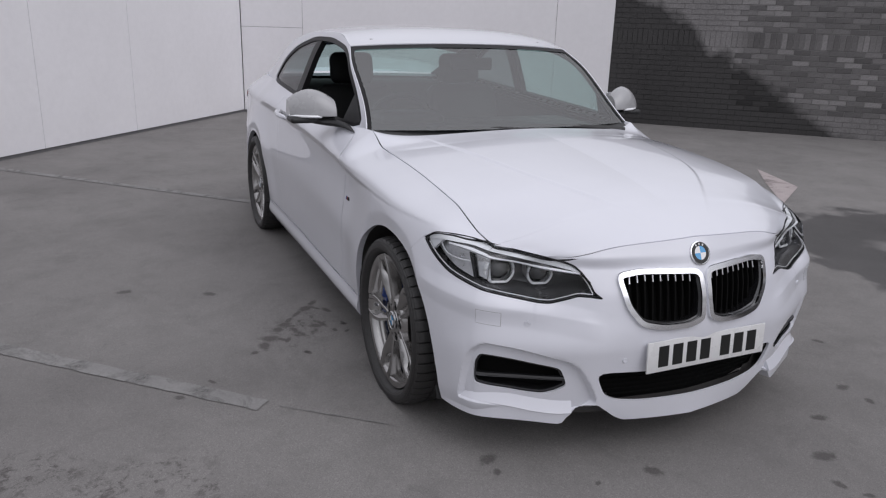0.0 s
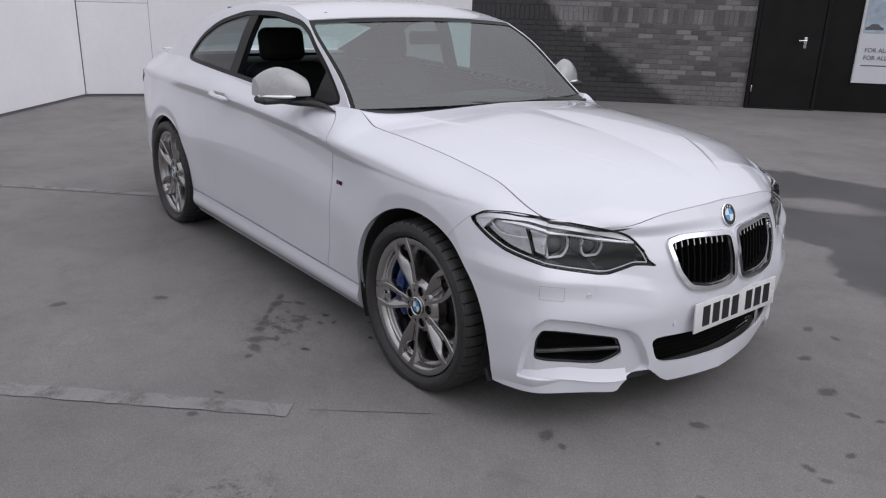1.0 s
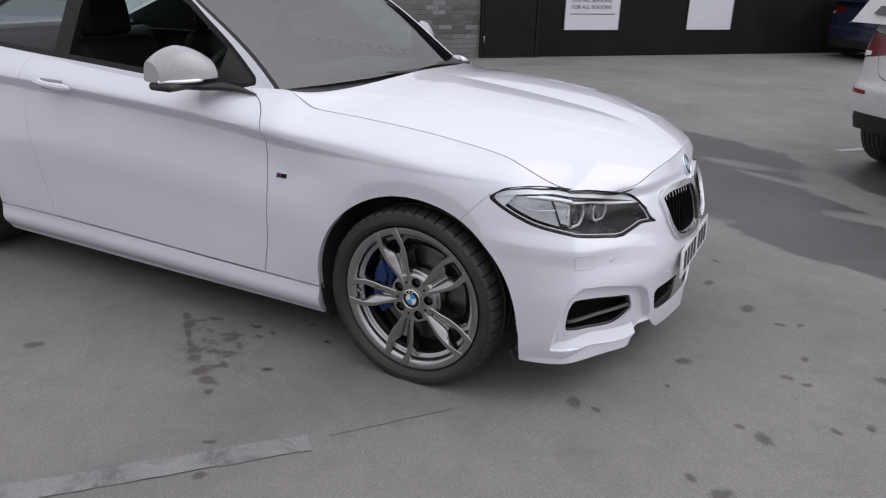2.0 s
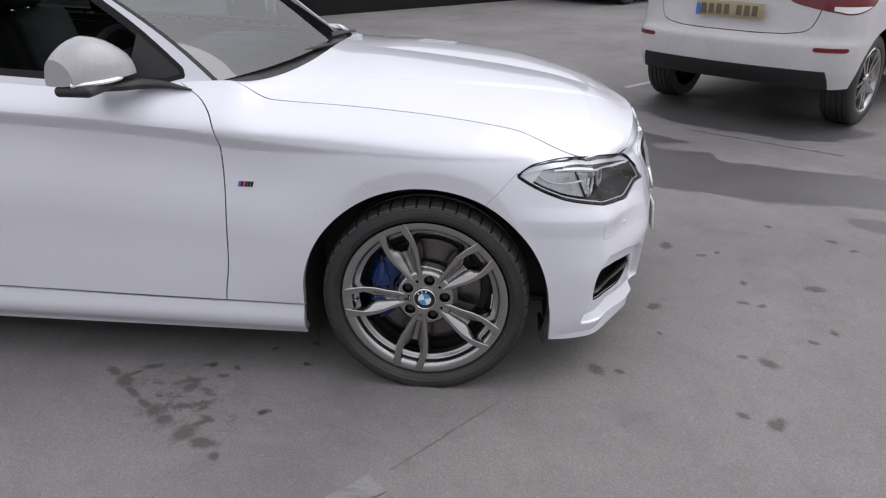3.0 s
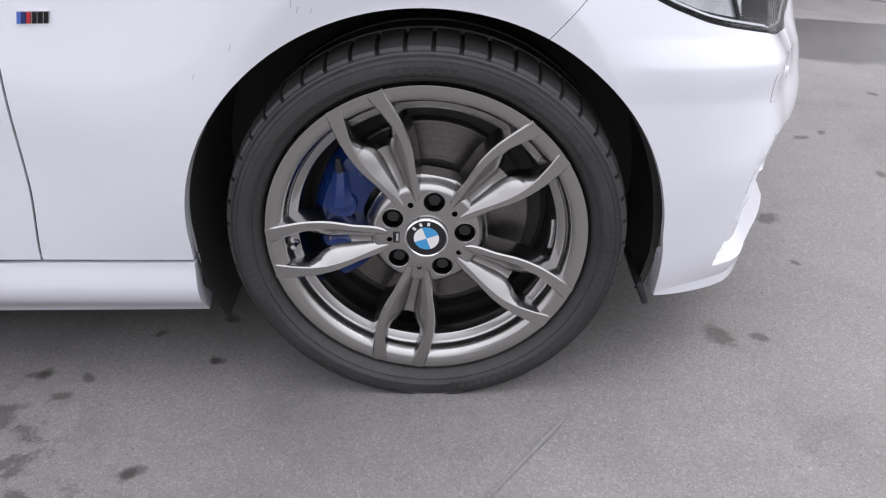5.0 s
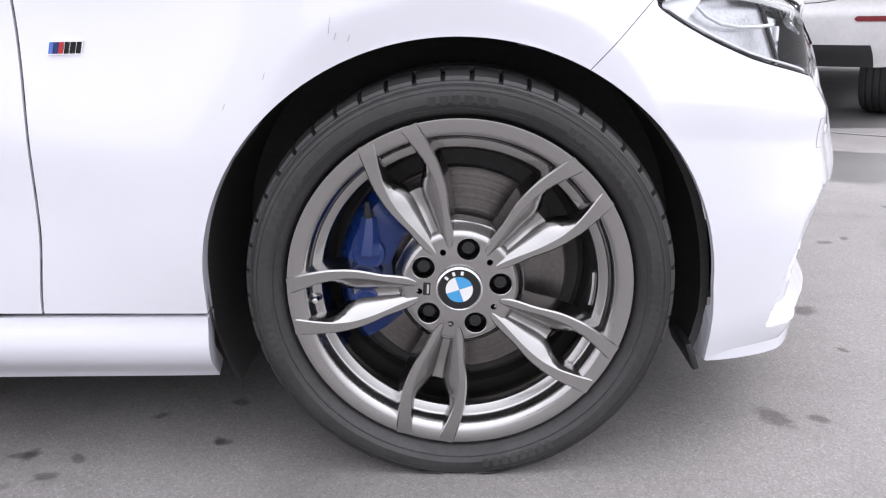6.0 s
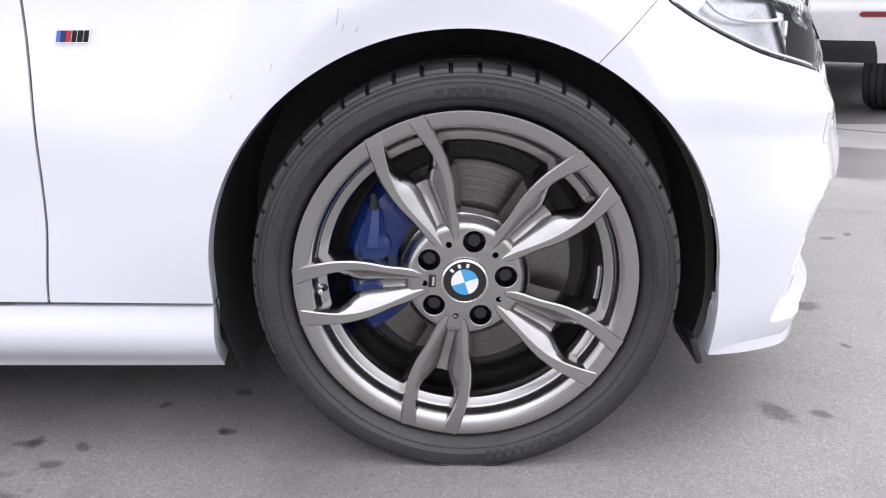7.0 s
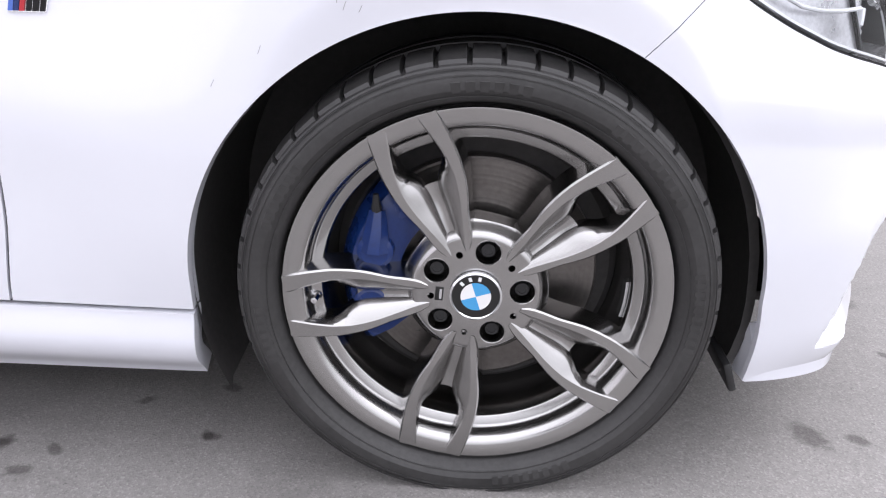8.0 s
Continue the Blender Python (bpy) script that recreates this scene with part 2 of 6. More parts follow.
# the newer, darker bay beside the painted line
bay = both(TARMAC, beyond(TARMAC, 0.729, -0.684, 0.925, 0.012), beyond(TARMAC, -0.684, -0.729, 0.62, 0.6))
tone = mix(TARMAC, bay, tone, mix(TARMAC, 1.0, tone, (0.97, 0.97, 0.97), "MULTIPLY"))
pores = ramp(TARMAC, noise_node(TARMAC, 90, 5, 0.7), [(0.30, (0.62,) * 3), (0.40, (1.0,) * 3)])
tone = mix(TARMAC, 1.0, tone, pores, "MULTIPLY")
tone = mix(TARMAC, drips, tone, mix(TARMAC, 1.0, tone, (0.50, 0.49, 0.49), "MULTIPLY"))
tone = mix(TARMAC, scar, tone, mix(TARMAC, 1.0, tone, (0.50, 0.48, 0.48), "MULTIPLY"))
tone = mix(TARMAC, WET_SHADE, tone, mix(TARMAC, 1.0, tone, (0.43, 0.43, 0.44), "MULTIPLY"))
l.new(tone, b.inputs["Base Color"])
l.new(mix(TARMAC, WET_SHADE, (0.88,) * 3, (0.45,) * 3), b.inputs["Roughness"])
bump(TARMAC, cells.outputs["Distance"], 0.35, 0.0016)

WHITE_WALL = worn("white_wall_paint", (0.83, 0.82, 0.845), 0.6, 0.8, 0.05, fine=14, relief=0.03)
BLACK_WALL = worn("black_cladding", (0.013, 0.013, 0.013), 0.5, 2.0, 0.3, fine=50, relief=0.05)
for m_ in (BLACK_WALL, DOOR_BLACK):
    nodes_of(m_)[2].inputs["Specular IOR Level"].default_value = 0.15
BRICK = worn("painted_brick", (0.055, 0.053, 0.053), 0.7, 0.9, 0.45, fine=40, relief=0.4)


def two_toned(m, dark, light):
    """Darker tone low on the wall with a ragged diagonal edge, greyer tone above it."""
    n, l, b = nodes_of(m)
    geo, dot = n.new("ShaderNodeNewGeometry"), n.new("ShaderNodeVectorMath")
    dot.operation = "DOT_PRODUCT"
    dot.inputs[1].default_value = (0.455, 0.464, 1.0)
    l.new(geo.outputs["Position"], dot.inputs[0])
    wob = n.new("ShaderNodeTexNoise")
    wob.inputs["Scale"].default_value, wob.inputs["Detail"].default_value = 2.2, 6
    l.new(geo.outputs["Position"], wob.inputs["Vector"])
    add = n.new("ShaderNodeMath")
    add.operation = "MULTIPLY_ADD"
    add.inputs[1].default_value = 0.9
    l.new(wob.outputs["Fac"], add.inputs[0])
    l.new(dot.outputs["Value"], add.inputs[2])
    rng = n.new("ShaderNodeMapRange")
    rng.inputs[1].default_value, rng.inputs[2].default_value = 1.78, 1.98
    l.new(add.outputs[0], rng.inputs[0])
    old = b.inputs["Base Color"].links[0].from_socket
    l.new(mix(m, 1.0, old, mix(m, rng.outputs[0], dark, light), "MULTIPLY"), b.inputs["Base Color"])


two_toned(BRICK, (0.60,) * 3, (2.8,) * 3)
n, l, b = nodes_of(BRICK)
oi = n.new("ShaderNodeObjectInfo")
old = b.inputs["Base Color"].links[0].from_socket
l.new(mix(BRICK, 1.0, old, ramp(BRICK, oi.outputs["Random"], [(0.0, (0.6,) * 3), (0.7, (1.1,) * 3), (1.0, (1.7,) * 3)]), "MULTIPLY"), b.inputs["Base Color"])
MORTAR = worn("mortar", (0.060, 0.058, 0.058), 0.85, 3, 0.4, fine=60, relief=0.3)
two_toned(MORTAR, (0.70,) * 3, (3.1,) * 3)
ARROW = worn("worn_pink_paint", (0.40, 0.35, 0.345), 0.8, 6, 0.2, fine=60, relief=0.2)
LINE = worn("worn_line_paint", (0.222, 0.217, 0.213), 0.85, 5, 0.22, fine=90, relief=0.3)


def rubbed(m, scale, lo, hi):
    """Paint rubbed through to the tarmac in places."""
    n, l, b = nodes_of(m)
    hole, both_, out = n.new("ShaderNodeBsdfTransparent"), n.new("ShaderNodeMixShader"), n["Material Output"]
    l.new(ramp(m, noise_node(m, scale, 8, 0.75, distort=0.8), [(lo, (0, 0, 0)), (hi, (1, 1, 1))]), both_.inputs[0])
    l.new(hole.outputs[0], both_.inputs[1])
    l.new(b.outputs[0], both_.inputs[2])
    l.new(both_.outputs[0], out.inputs["Surface"])


rubbed(LINE, 5, 0.20, 0.52)
FAR_LINE = worn("white_line_paint", (0.36, 0.35, 0.345), 0.8, 5, 0.2, fine=90, relief=0.2)
rubbed(FAR_LINE, 4, 0.22, 0.5)
rubbed(ARROW, 3, 0.25, 0.5)

# ---- mesh tools ----
def link_mesh(name, verts, faces, material, parent=None, label="", smooth=True, sharp=35):
    me = bpy.data.meshes.new(name)
    me.from_pydata([tuple(map(float, v)) for v in verts], [], [tuple(f) for f in faces])
    me.materials.append(material)
    if smooth:
        me.shade_smooth()
        me.set_sharp_from_angle(angle=radians(sharp))
    ob = new(name, me)
    if parent is not None:
        ob.parent = parent
    return tagged(ob, label=label)


def part(name, bm, material, parent=None, label="", smooth=True, sharp=35):
    me = bpy.data.meshes.new(name)
    bm.to_mesh(me)
    bm.free()
    me.materials.append(material)
    if smooth:
        me.shade_smooth()
        me.set_sharp_from_angle(angle=radians(sharp))
    ob = new(name, me)
    if parent is not None:
        ob.parent = parent
    return tagged(ob, label=label)


def thing(name, label, category, m=None, group="", kind=""):
    ob = new(name)
    if m is not None:
        ob.matrix_basis = m
    return tagged(ob, label, category, group, kind)


def pchip(xs, ys):
    """A smooth curve through keys that does not overshoot; ys may have several columns."""
    xs, ys = np.asarray(xs, float), np.asarray(ys, float)
    h = np.diff(xs)
    shape = (-1,) + (1,) * (ys.ndim - 1)
    d = np.diff(ys, axis=0) / h.reshape(shape)
    m = np.zeros_like(ys)
    w1, w2 = (2 * h[1:] + h[:-1]).reshape(shape), (h[1:] + 2 * h[:-1]).reshape(shape)
    with np.errstate(divide="ignore", invalid="ignore"):
        mm = (w1 + w2) / (w1 / d[:-1] + w2 / d[1:])
    m[1:-1] = np.where(d[:-1] * d[1:] > 0, mm, 0)
    m[0], m[-1] = d[0], d[-1]

    def f(x):
        x = np.asarray(x, float)
        i = np.clip(np.searchsorted(xs, x) - 1, 0, len(xs) - 2)
        t = (x - xs[i]) / h[i]
        if ys.ndim > 1:
            t = t[..., None]
        hh = h[i][..., None] if ys.ndim > 1 else h[i]
        return (2 * t**3 - 3 * t**2 + 1) * ys[i] + (t**3 - 2 * t**2 + t) * hh * m[i] + (3 * t**2 - 2 * t**3) * ys[i + 1] + (t**3 - t**2) * hh * m[i + 1]

    return f


def step(a, b, x):
    t = np.clip((np.asarray(x, float) - a) / (b - a), 0, 1)
    return t * t * (3 - 2 * t)


def rounded(poly, per=6):
    """A closed polygon with its corners softened."""
    p = np.asarray(poly, float)
    out = []
    for i in range(len(p)):
        a, b, c = p[i - 1], p[i], p[(i + 1) % len(p)]
        p0, p2 = b + (a - b) * 0.30, b + (c - b) * 0.30
        for t in np.linspace(0, 1, per):
            out.append((1 - t) ** 2 * p0 + 2 * t * (1 - t) * b + t * t * p2)
    return np.array(out)


def inside(poly, X, Y):
    """Signed distance to a closed polygon, positive inside."""
    p = np.asarray(poly, float)
    best = np.full(np.shape(X), 1e9)
    odd = np.zeros(np.shape(X), bool)
    for a, b in zip(p, np.roll(p, -1, 0)):
        e = b - a
        t = np.clip(((X - a[0]) * e[0] + (Y - a[1]) * e[1]) / max(e @ e, 1e-12), 0, 1)
        best = np.minimum(best, np.hypot(X - a[0] - t * e[0], Y - a[1] - t * e[1]))
        cross = (a[1] > Y) != (b[1] > Y)
        xc = a[0] + (Y - a[1]) / (e[1] if abs(e[1]) > 1e-12 else 1e-12) * e[0]
        odd ^= cross & (X < xc)
    return np.where(odd, best, -best)


def cut(P, fields):
    """Faces of the grid P (rows, columns, 3) where all fields are positive, with clean cut edges."""
    nr, nc = P.shape[:2]
    flat = P.reshape(-1, 3)
    F = np.stack([np.broadcast_to(f, (nr, nc)).reshape(-1) for f in fields], 1) if fields else np.ones((nr * nc, 1))
    verts, index, faces = [], {}, []

    def vid(p):
        k = (round(p[0], 5), round(p[1], 5), round(p[2], 5))
        if k not in index:
            index[k] = len(verts)
            verts.append(k)
        return index[k]

    ok, ids = (F > 0).all(1), np.arange(nr * nc).reshape(nr, nc)
    quads = np.stack([ids[:-1, :-1], ids[:-1, 1:], ids[1:, 1:], ids[1:, :-1]], -1).reshape(-1, 4)
    full = ok[quads].all(1)
    dead = (F[quads] <= 0).all(1).any(1)
    for q in quads[full]:
        f = [vid(flat[i]) for i in q]
        f = [v for k, v in enumerate(f) if v != f[k - 1]]
        if len(set(f)) > 2:
            faces.append(f)
    for q in quads[~full & ~dead]:
        poly = [(flat[i], F[i]) for i in q]
        for k in range(F.shape[1]):
            out = []
            for (pa, fa), (pb, fb) in zip(poly, poly[1:] + poly[:1]):
                if fa[k] > 0:
                    out.append((pa, fa))
                if (fa[k] > 0) != (fb[k] > 0):
                    t = fa[k] / (fa[k] - fb[k])
                    out.append((pa + (pb - pa) * t, fa + (fb - fa) * t))
            poly = out
            if len(poly) < 3:
                break
        if len(poly) > 2:
            f = [vid(p) for p, _ in poly]
            f = [v for j, v in enumerate(f) if v != f[j - 1]]
            if len(f) > 2 and len(set(f)) == len(f):
                faces.append(f)
    return np.array(verts).reshape(-1, 3), faces


def skin(name, verts, faces, material, parent, label="", flange=0.02, sides=(1,), sharp=28, push=0.0, flip=False):
    """Links a cut surface, as it is (1), mirrored (-1) or both welded, with its edges turned inwards."""
    obs = []
    groups = [sides] if len(sides) > 1 else [(s,) for s in sides]
    for g in groups:
        bm = bmesh.new()
        for s in g:
            vs = [bm.verts.new((x, y * s, z)) for x, y, z in verts]
            for f in faces:
                try:
                    bm.faces.new([vs[i] for i in (f if s > 0 else f[::-1])])
                except ValueError:
                    pass
        if len(g) > 1:
            bmesh.ops.remove_doubles(bm, verts=[v for v in bm.verts if abs(v.co.y) < 0.004], dist=0.002)
        bmesh.ops.delete(bm, geom=[v for v in bm.verts if not v.link_faces], context="VERTS")
        bm.normal_update()
        if push:
            for v, nrm in [(v, v.normal.copy()) for v in bm.verts]:
                v.co += nrm * push
        if flange:
            edges = [e for e in bm.edges if e.is_boundary]
            base = {v: v.normal.copy() for e in edges for v in e.verts}
            got = bmesh.ops.extrude_edge_only(bm, edges=edges)
            moved = [v for v in got["geom"] if isinstance(v, bmesh.types.BMVert)]
            look_up = {(round(v.co.x, 6), round(v.co.y, 6), round(v.co.z, 6)): nrm for v, nrm in base.items()}
            for v in moved:
                nrm = look_up.get((round(v.co.x, 6), round(v.co.y, 6), round(v.co.z, 6)), Vector((0, 0, 1)))
                v.co -= nrm * flange
            bm.normal_update()
        if flip:
            bmesh.ops.reverse_faces(bm, faces=bm.faces[:])
        obs.append(part(name, bm, material, parent, label, sharp=sharp))
    return obs


def lathe(profile, seg, axis="y"):
    """Vertices and faces of a profile of (radius, depth) turned about the y axis."""
    p = np.asarray(profile, float)
    a = np.linspace(0, 2 * math.pi, seg, endpoint=False)
    v = np.stack([np.outer(np.cos(a), p[:, 0]), np.broadcast_to(-p[:, 1], (seg, len(p))), np.outer(np.sin(a), p[:, 0])], -1).reshape(-1, 3)
    k = len(p)
    f = [(i * k + j, i * k + j + 1, ((i + 1) % seg) * k + j + 1, ((i + 1) % seg) * k + j) for i in range(seg) for j in range(k - 1)]
    return v, f


def box_bm(x, y, z, at=(0, 0, 0), bevel=0.0, seg=2, m=None):
    bm = bmesh.new()
    bmesh.ops.create_cube(bm, size=1.0)
    for v in bm.verts:
        v.co = Vector((v.co.x * x, v.co.y * y, v.co.z * z))
    if bevel:
        bmesh.ops.bevel(bm, geom=bm.edges[:], offset=bevel, segments=seg, profile=0.5, affect="EDGES")
    for v in bm.verts:
        v.co = (m @ v.co if m is not None else v.co) + Vector(at)
    return bm


def tube(points, radius, seg=8, closed=False, flat=1.0):
    """Vertices and faces of a tube along points; radius may vary; flat squeezes it in height."""
    p = np.asarray(points, float)
    r = np.broadcast_to(np.asarray(radius, float), (len(p),))
    d = (np.roll(p, -1, 0) - np.roll(p, 1, 0)) if closed else np.gradient(p, axis=0)
    v, f = [], []
    for i in range(len(p)):
        t = Vector(d[i]).normalized()
        s = t.cross(Vector((0, 0, 1)))
        s = s.normalized() if s.length > 1e-4 else Vector((1, 0, 0))
        u = s.cross(t)
        for k in range(seg):
            a = 2 * math.pi * k / seg
            v.append(Vector(p[i]) + s * math.cos(a) * r[i] + u * math.sin(a) * r[i] * flat)
    rows = len(p)
    for i in range(rows if closed else rows - 1):
        for k in range(seg):
            f.append((i * seg + k, i * seg + (k + 1) % seg, ((i + 1) % rows) * seg + (k + 1) % seg, ((i + 1) % rows) * seg + k))
    if not closed:
        f += [tuple(range(seg))[::-1], tuple((rows - 1) * seg + k for k in range(seg))]
    return v, f


def grid_faces(nr, nc):
    return [(i * nc + j, (i + 1) * nc + j, (i + 1) * nc + j + 1, i * nc + j + 1) for i in range(nr - 1) for j in range(nc - 1)]


class Shell:
    """A car's lower body: rows, each a height and an inset along the widest outline, from the nose's middle round one side to the tail's middle."""

    def __init__(self, outline, rows, shape=None):
        o = np.asarray(outline, float)
        o = np.vstack([o[1] * (1, -1), o, o[-2] * (1, -1)])
        c = np.concatenate([[0], np.cumsum(np.hypot(*np.diff(o, axis=0).T))])
        c -= c[1]
        self.at, self.station, self.end = pchip(c, o), c[1:-1], c[-2]
        self.rows = []
        fine = np.linspace(0, self.end, 4000)
        line = self.at(fine)
        for z, i in rows:
            keys = self.station
            if i is None:
                # a row given by its own points (x, half width, z)
                pts = np.asarray(z, float)
                far = np.hypot(line[None, :, 0] - pts[:, None, 0], line[None, :, 1] - pts[:, None, 1])
                near_ = far.argmin(1)
                keys, i, z = fine[near_], far.min(1), pts[:, 2]
            self.rows.append((pchip(keys, z), pchip(keys, i)))
        self.shape = shape

    def normal(self, s):
        d = self.at(np.asarray(s) + 0.01) - self.at(np.asarray(s) - 0.01)
        nrm = np.stack([d[..., 1], -d[..., 0]], -1)
        return nrm / np.linalg.norm(nrm, axis=-1, keepdims=True)

    def point(self, s, v, inward=0.0):
        """Points at the way s along the outline and the row v; y is negative on this side."""
        s, v = np.broadcast_arrays(np.asarray(s, float), np.asarray(v, float))
        k = np.arange(len(self.rows), dtype=float)
        z = np.stack([r[0](s) for r in self.rows], 0)
        i = np.stack([r[1](s) for r in self.rows], 0)
        both = np.stack([z, i], -1).reshape(len(k), -1)
        cols = both.shape[1]
        val = pchip(k, both)(v.reshape(-1))
        pick = np.arange(v.size)
        zz, ii = val[pick, 2 * pick].reshape(v.shape), val[pick, 2 * pick + 1].reshape(v.shape)
        base = self.at(s)
        if self.shape is not None:
            ii = ii - self.shape(s, base, zz)
        xy = base - self.normal(s) * (ii + inward)[..., None]
        return np.stack([xy[..., 0], -xy[..., 1], zz], -1)

    def grid(self, s0, s1, v0, v1, ds=0.012, dv=0.1):
        s = np.linspace(s0, s1, max(2, int(math.ceil((s1 - s0) / ds)) + 1))
        v = np.linspace(v0, v1, max(2, int(math.ceil((v1 - v0) / dv)) + 1))
        S, V = np.meshgrid(s, v, indexing="ij")
        pts = np.stack([self.point(S[:, j], V[:, j]) for j in range(len(v))], 1)
        return S, V, pts

    def s_at(self, x):
        """The way along the outline at which the side is at x."""
        s = np.linspace(0, self.end, 3000)
        return float(s[np.argmin(np.abs(self.at(s)[:, 0] - x))])

    def s_near(self, x, h):
        """The way along the outline nearest to a place in plan."""
        s = np.linspace(0, self.end, 4000)
        return float(s[np.argmin(np.hypot(*(self.at(s) - (x, h)).T))])

# ---- the white coupe ----
HUB_Z, ARCH_R, WHEELBASE = 0.315, 0.379, 2.69
coupe = thing("car", "white two-door coupe parked on tarmac, driver's window down", "car", pose(0, 0.015, 0))


def coupe_shape(s, base, z):
    """The swelling round the wheel arches."""
    out = 0
    for ax in (0.0, -WHEELBASE):
        r = np.hypot(base[..., 0] - ax, z - HUB_Z)
        lip = 0.381 + 0.052 * step(0.60, 0.94, (z - HUB_Z) / np.maximum(r, 0.01))
        out = out + 0.006 * (1 - step(0.42, 0.62, r)) - 0.013 * np.clip((lip - r) / 0.052, 0, 1)
    out = out * (base[..., 1] > 0.6) * step(0.24, 0.42, z)
    out = out + (0.019 * step(0.279, 0.212, z) - 0.022 * step(0.205, 0.150, z)) * step(-2.45, -2.35, base[..., 0]) * step(-0.30, -0.36, base[..., 0])
    # the shoulder crease, with the tuck below it
    x = base[..., 0]
    below = CREASE(x) - z
    tall = np.maximum(0.004, 0.042 * step(-0.08, -0.62, x)) * step(-3.35, -3.0, x)
    out = out - 0.58 * tall * np.clip(below / np.maximum(tall, 0.004), 0, 1) * (1 - step(0.06, 0.32, below)) * (base[..., 1] > 0.6)
    # the ridge that runs below the headlight round the corner
    ridge = RIDGE(s)
    out = out + 0.0065 * np.clip(1 - np.where(z < ridge, (ridge - z) / 0.055, (z - ridge) / 0.040), 0, 1) * step(0.36, 0.46, s) * step(1.16, 1.02, s)
    # the corners of the nose draw back above the bumper's waist
    out = out - TAPER(s) * step(0.42, 0.55, z) * (1 - step(0.69, 0.735, z))
    # pockets round the corner intakes
    if np.ndim(s) and (np.min(s) < 1.0):
        out = out + 0.004 * step(0.835, 0.862, s) * step(0.98, 0.89, s) * step(0.20, 0.27, z) * step(0.48, 0.40, z)
        return out - np.where(s < 1.0, 0.023 * step(-0.005, 0.010, inside(POCKET, s, z)), 0)
    return out


TAPER = pchip([0, 0.15, 0.30, 0.40, 0.47, 0.56, 0.65, 0.75, 0.83, 0.91, 1.0, 20], [0.005, 0.009, 0.016, 0.024, 0.031, 0.037, 0.035, 0.026, 0.016, 0.007, 0, 0])
RIDGE = pchip([0, 0.33, 0.5, 0.765, 0.95, 1.1, 20], [0.515, 0.515, 0.540, 0.572, 0.592, 0.602, 0.60])
CREASE = pchip([-3.6, -3.0, -1.8, -1.285, -1.016, -0.755, -0.58, -0.245, 0.3], [0.935, 0.930, 0.905, 0.888, 0.876, 0.856, 0.836, 0.804, 0.78])
POCKET = rounded([(0.868, 0.2262), (0.885, 0.2268), (0.881, 0.245), (0.862, 0.335), (0.83, 0.412), (0.782, 0.448), (0.69, 0.437), (0.59, 0.416), (0.50, 0.396), (0.456, 0.366), (0.416, 0.305), (0.380, 0.236), (0.43, 0.205), (0.50, 0.196), (0.588, 0.202), (0.688, 0.217), (0.784, 0.226)], 4)


OUTLINE = [(0.800, 0), (0.760, 0.38), (0.648, 0.648), (0.557, 0.775), (0.32, 0.843), (0, 0.872), (-0.36, 0.872), (-0.66, 0.870), (-1.5, 0.866), (-2.30, 0.870), (-2.69, 0.878), (-3.05, 0.855), (-3.45, 0.74), (-3.63, 0.45), (-3.665, 0)]
ROWS = [
    ([0.145, 0.145, 0.170, 0.170, 0.172, 0.165, 0.158, 0.154, 0.148, 0.150, 0.18, 0.20, 0.20, 0.20, 0.20],
     [0.020, 0.045, 0.066, 0.040, 0.026, 0.045, 0.055, 0.055, 0.055, 0.055, 0.05, 0.05, 0.05, 0.06, 0.06]),
    ([0.205, 0.205, 0.215, 0.225, 0.26, 0.276, 0.277, 0.278, 0.283, 0.30, 0.30, 0.31, 0.32, 0.32, 0.32],
     [0.018, 0.030, 0.034, 0.018, 0.010, 0.018, 0.022, 0.022, 0.024, 0.022, 0.02, 0.02, 0.02, 0.02, 0.02]),
    ([0.345, 0.345, 0.40, 0.42, 0.43, 0.44, 0.44, 0.44, 0.44, 0.45, 0.46, 0.46, 0.46, 0.46, 0.46],
     [0.012, 0.014, 0.012, 0.004, 0.001, 0.004, 0.010, 0.018, 0.024, 0.016, 0.002, 0, 0, 0, 0]),
    ([0.485, 0.49, 0.54, 0.555, 0.57, 0.60, 0.60, 0.60, 0.62, 0.62, 0.62, 0.62, 0.62, 0.62, 0.62],
     [0.000, 0.000, 0.000, 0.000, 0.000, 0.000, 0.004, 0.010, 0.016, 0.008, 0, 0, 0, 0, 0]),
    ([0.585, 0.59, 0.61, 0.635, 0.68, 0.725, 0.745, 0.755, 0.79, 0.76, 0.74, 0.75, 0.75, 0.75, 0.75],
     [0.016, 0.018, 0.024, 0.024, 0.016, 0.008, 0.006, 0.008, 0.010, 0.008, 0.004, 0.004, 0.006, 0.01, 0.01]),
    ([0.680, 0.675, 0.675, 0.70, 0.765, 0.805, 0.835, 0.85, 0.89, 0.905, 0.87, 0.89, 0.92, 0.93, 0.94],
     [0.050, 0.052, 0.044, 0.042, 0.042, 0.022, 0.012, 0.007, 0.010, 0.016, 0.014, 0.014, 0.02, 0.04, 0.05]),
    ([(0.700, 0, 0.778), (0.680, 0.27, 0.765), (0.604, 0.514, 0.724), (0.573, 0.562, 0.733), (0.527, 0.620, 0.744), (0.471, 0.673, 0.754), (0.245, 0.706, 0.846), (0, 0.712, 0.883), (-0.28, 0.712, 0.905), (-0.494, 0.708, 0.916), (-0.625, 0.715, 0.974), (-0.90, 0.772, 0.968), (-1.5, 0.772, 0.985),
      (-2.30, 0.76, 1.030), (-2.69, 0.728, 1.045), (-3.05, 0.695, 1.04), (-3.40, 0.61, 1.025), (-3.54, 0.38, 1.03), (-3.585, 0, 1.035)], None),
]
body = Shell(OUTLINE, ROWS, coupe_shape)
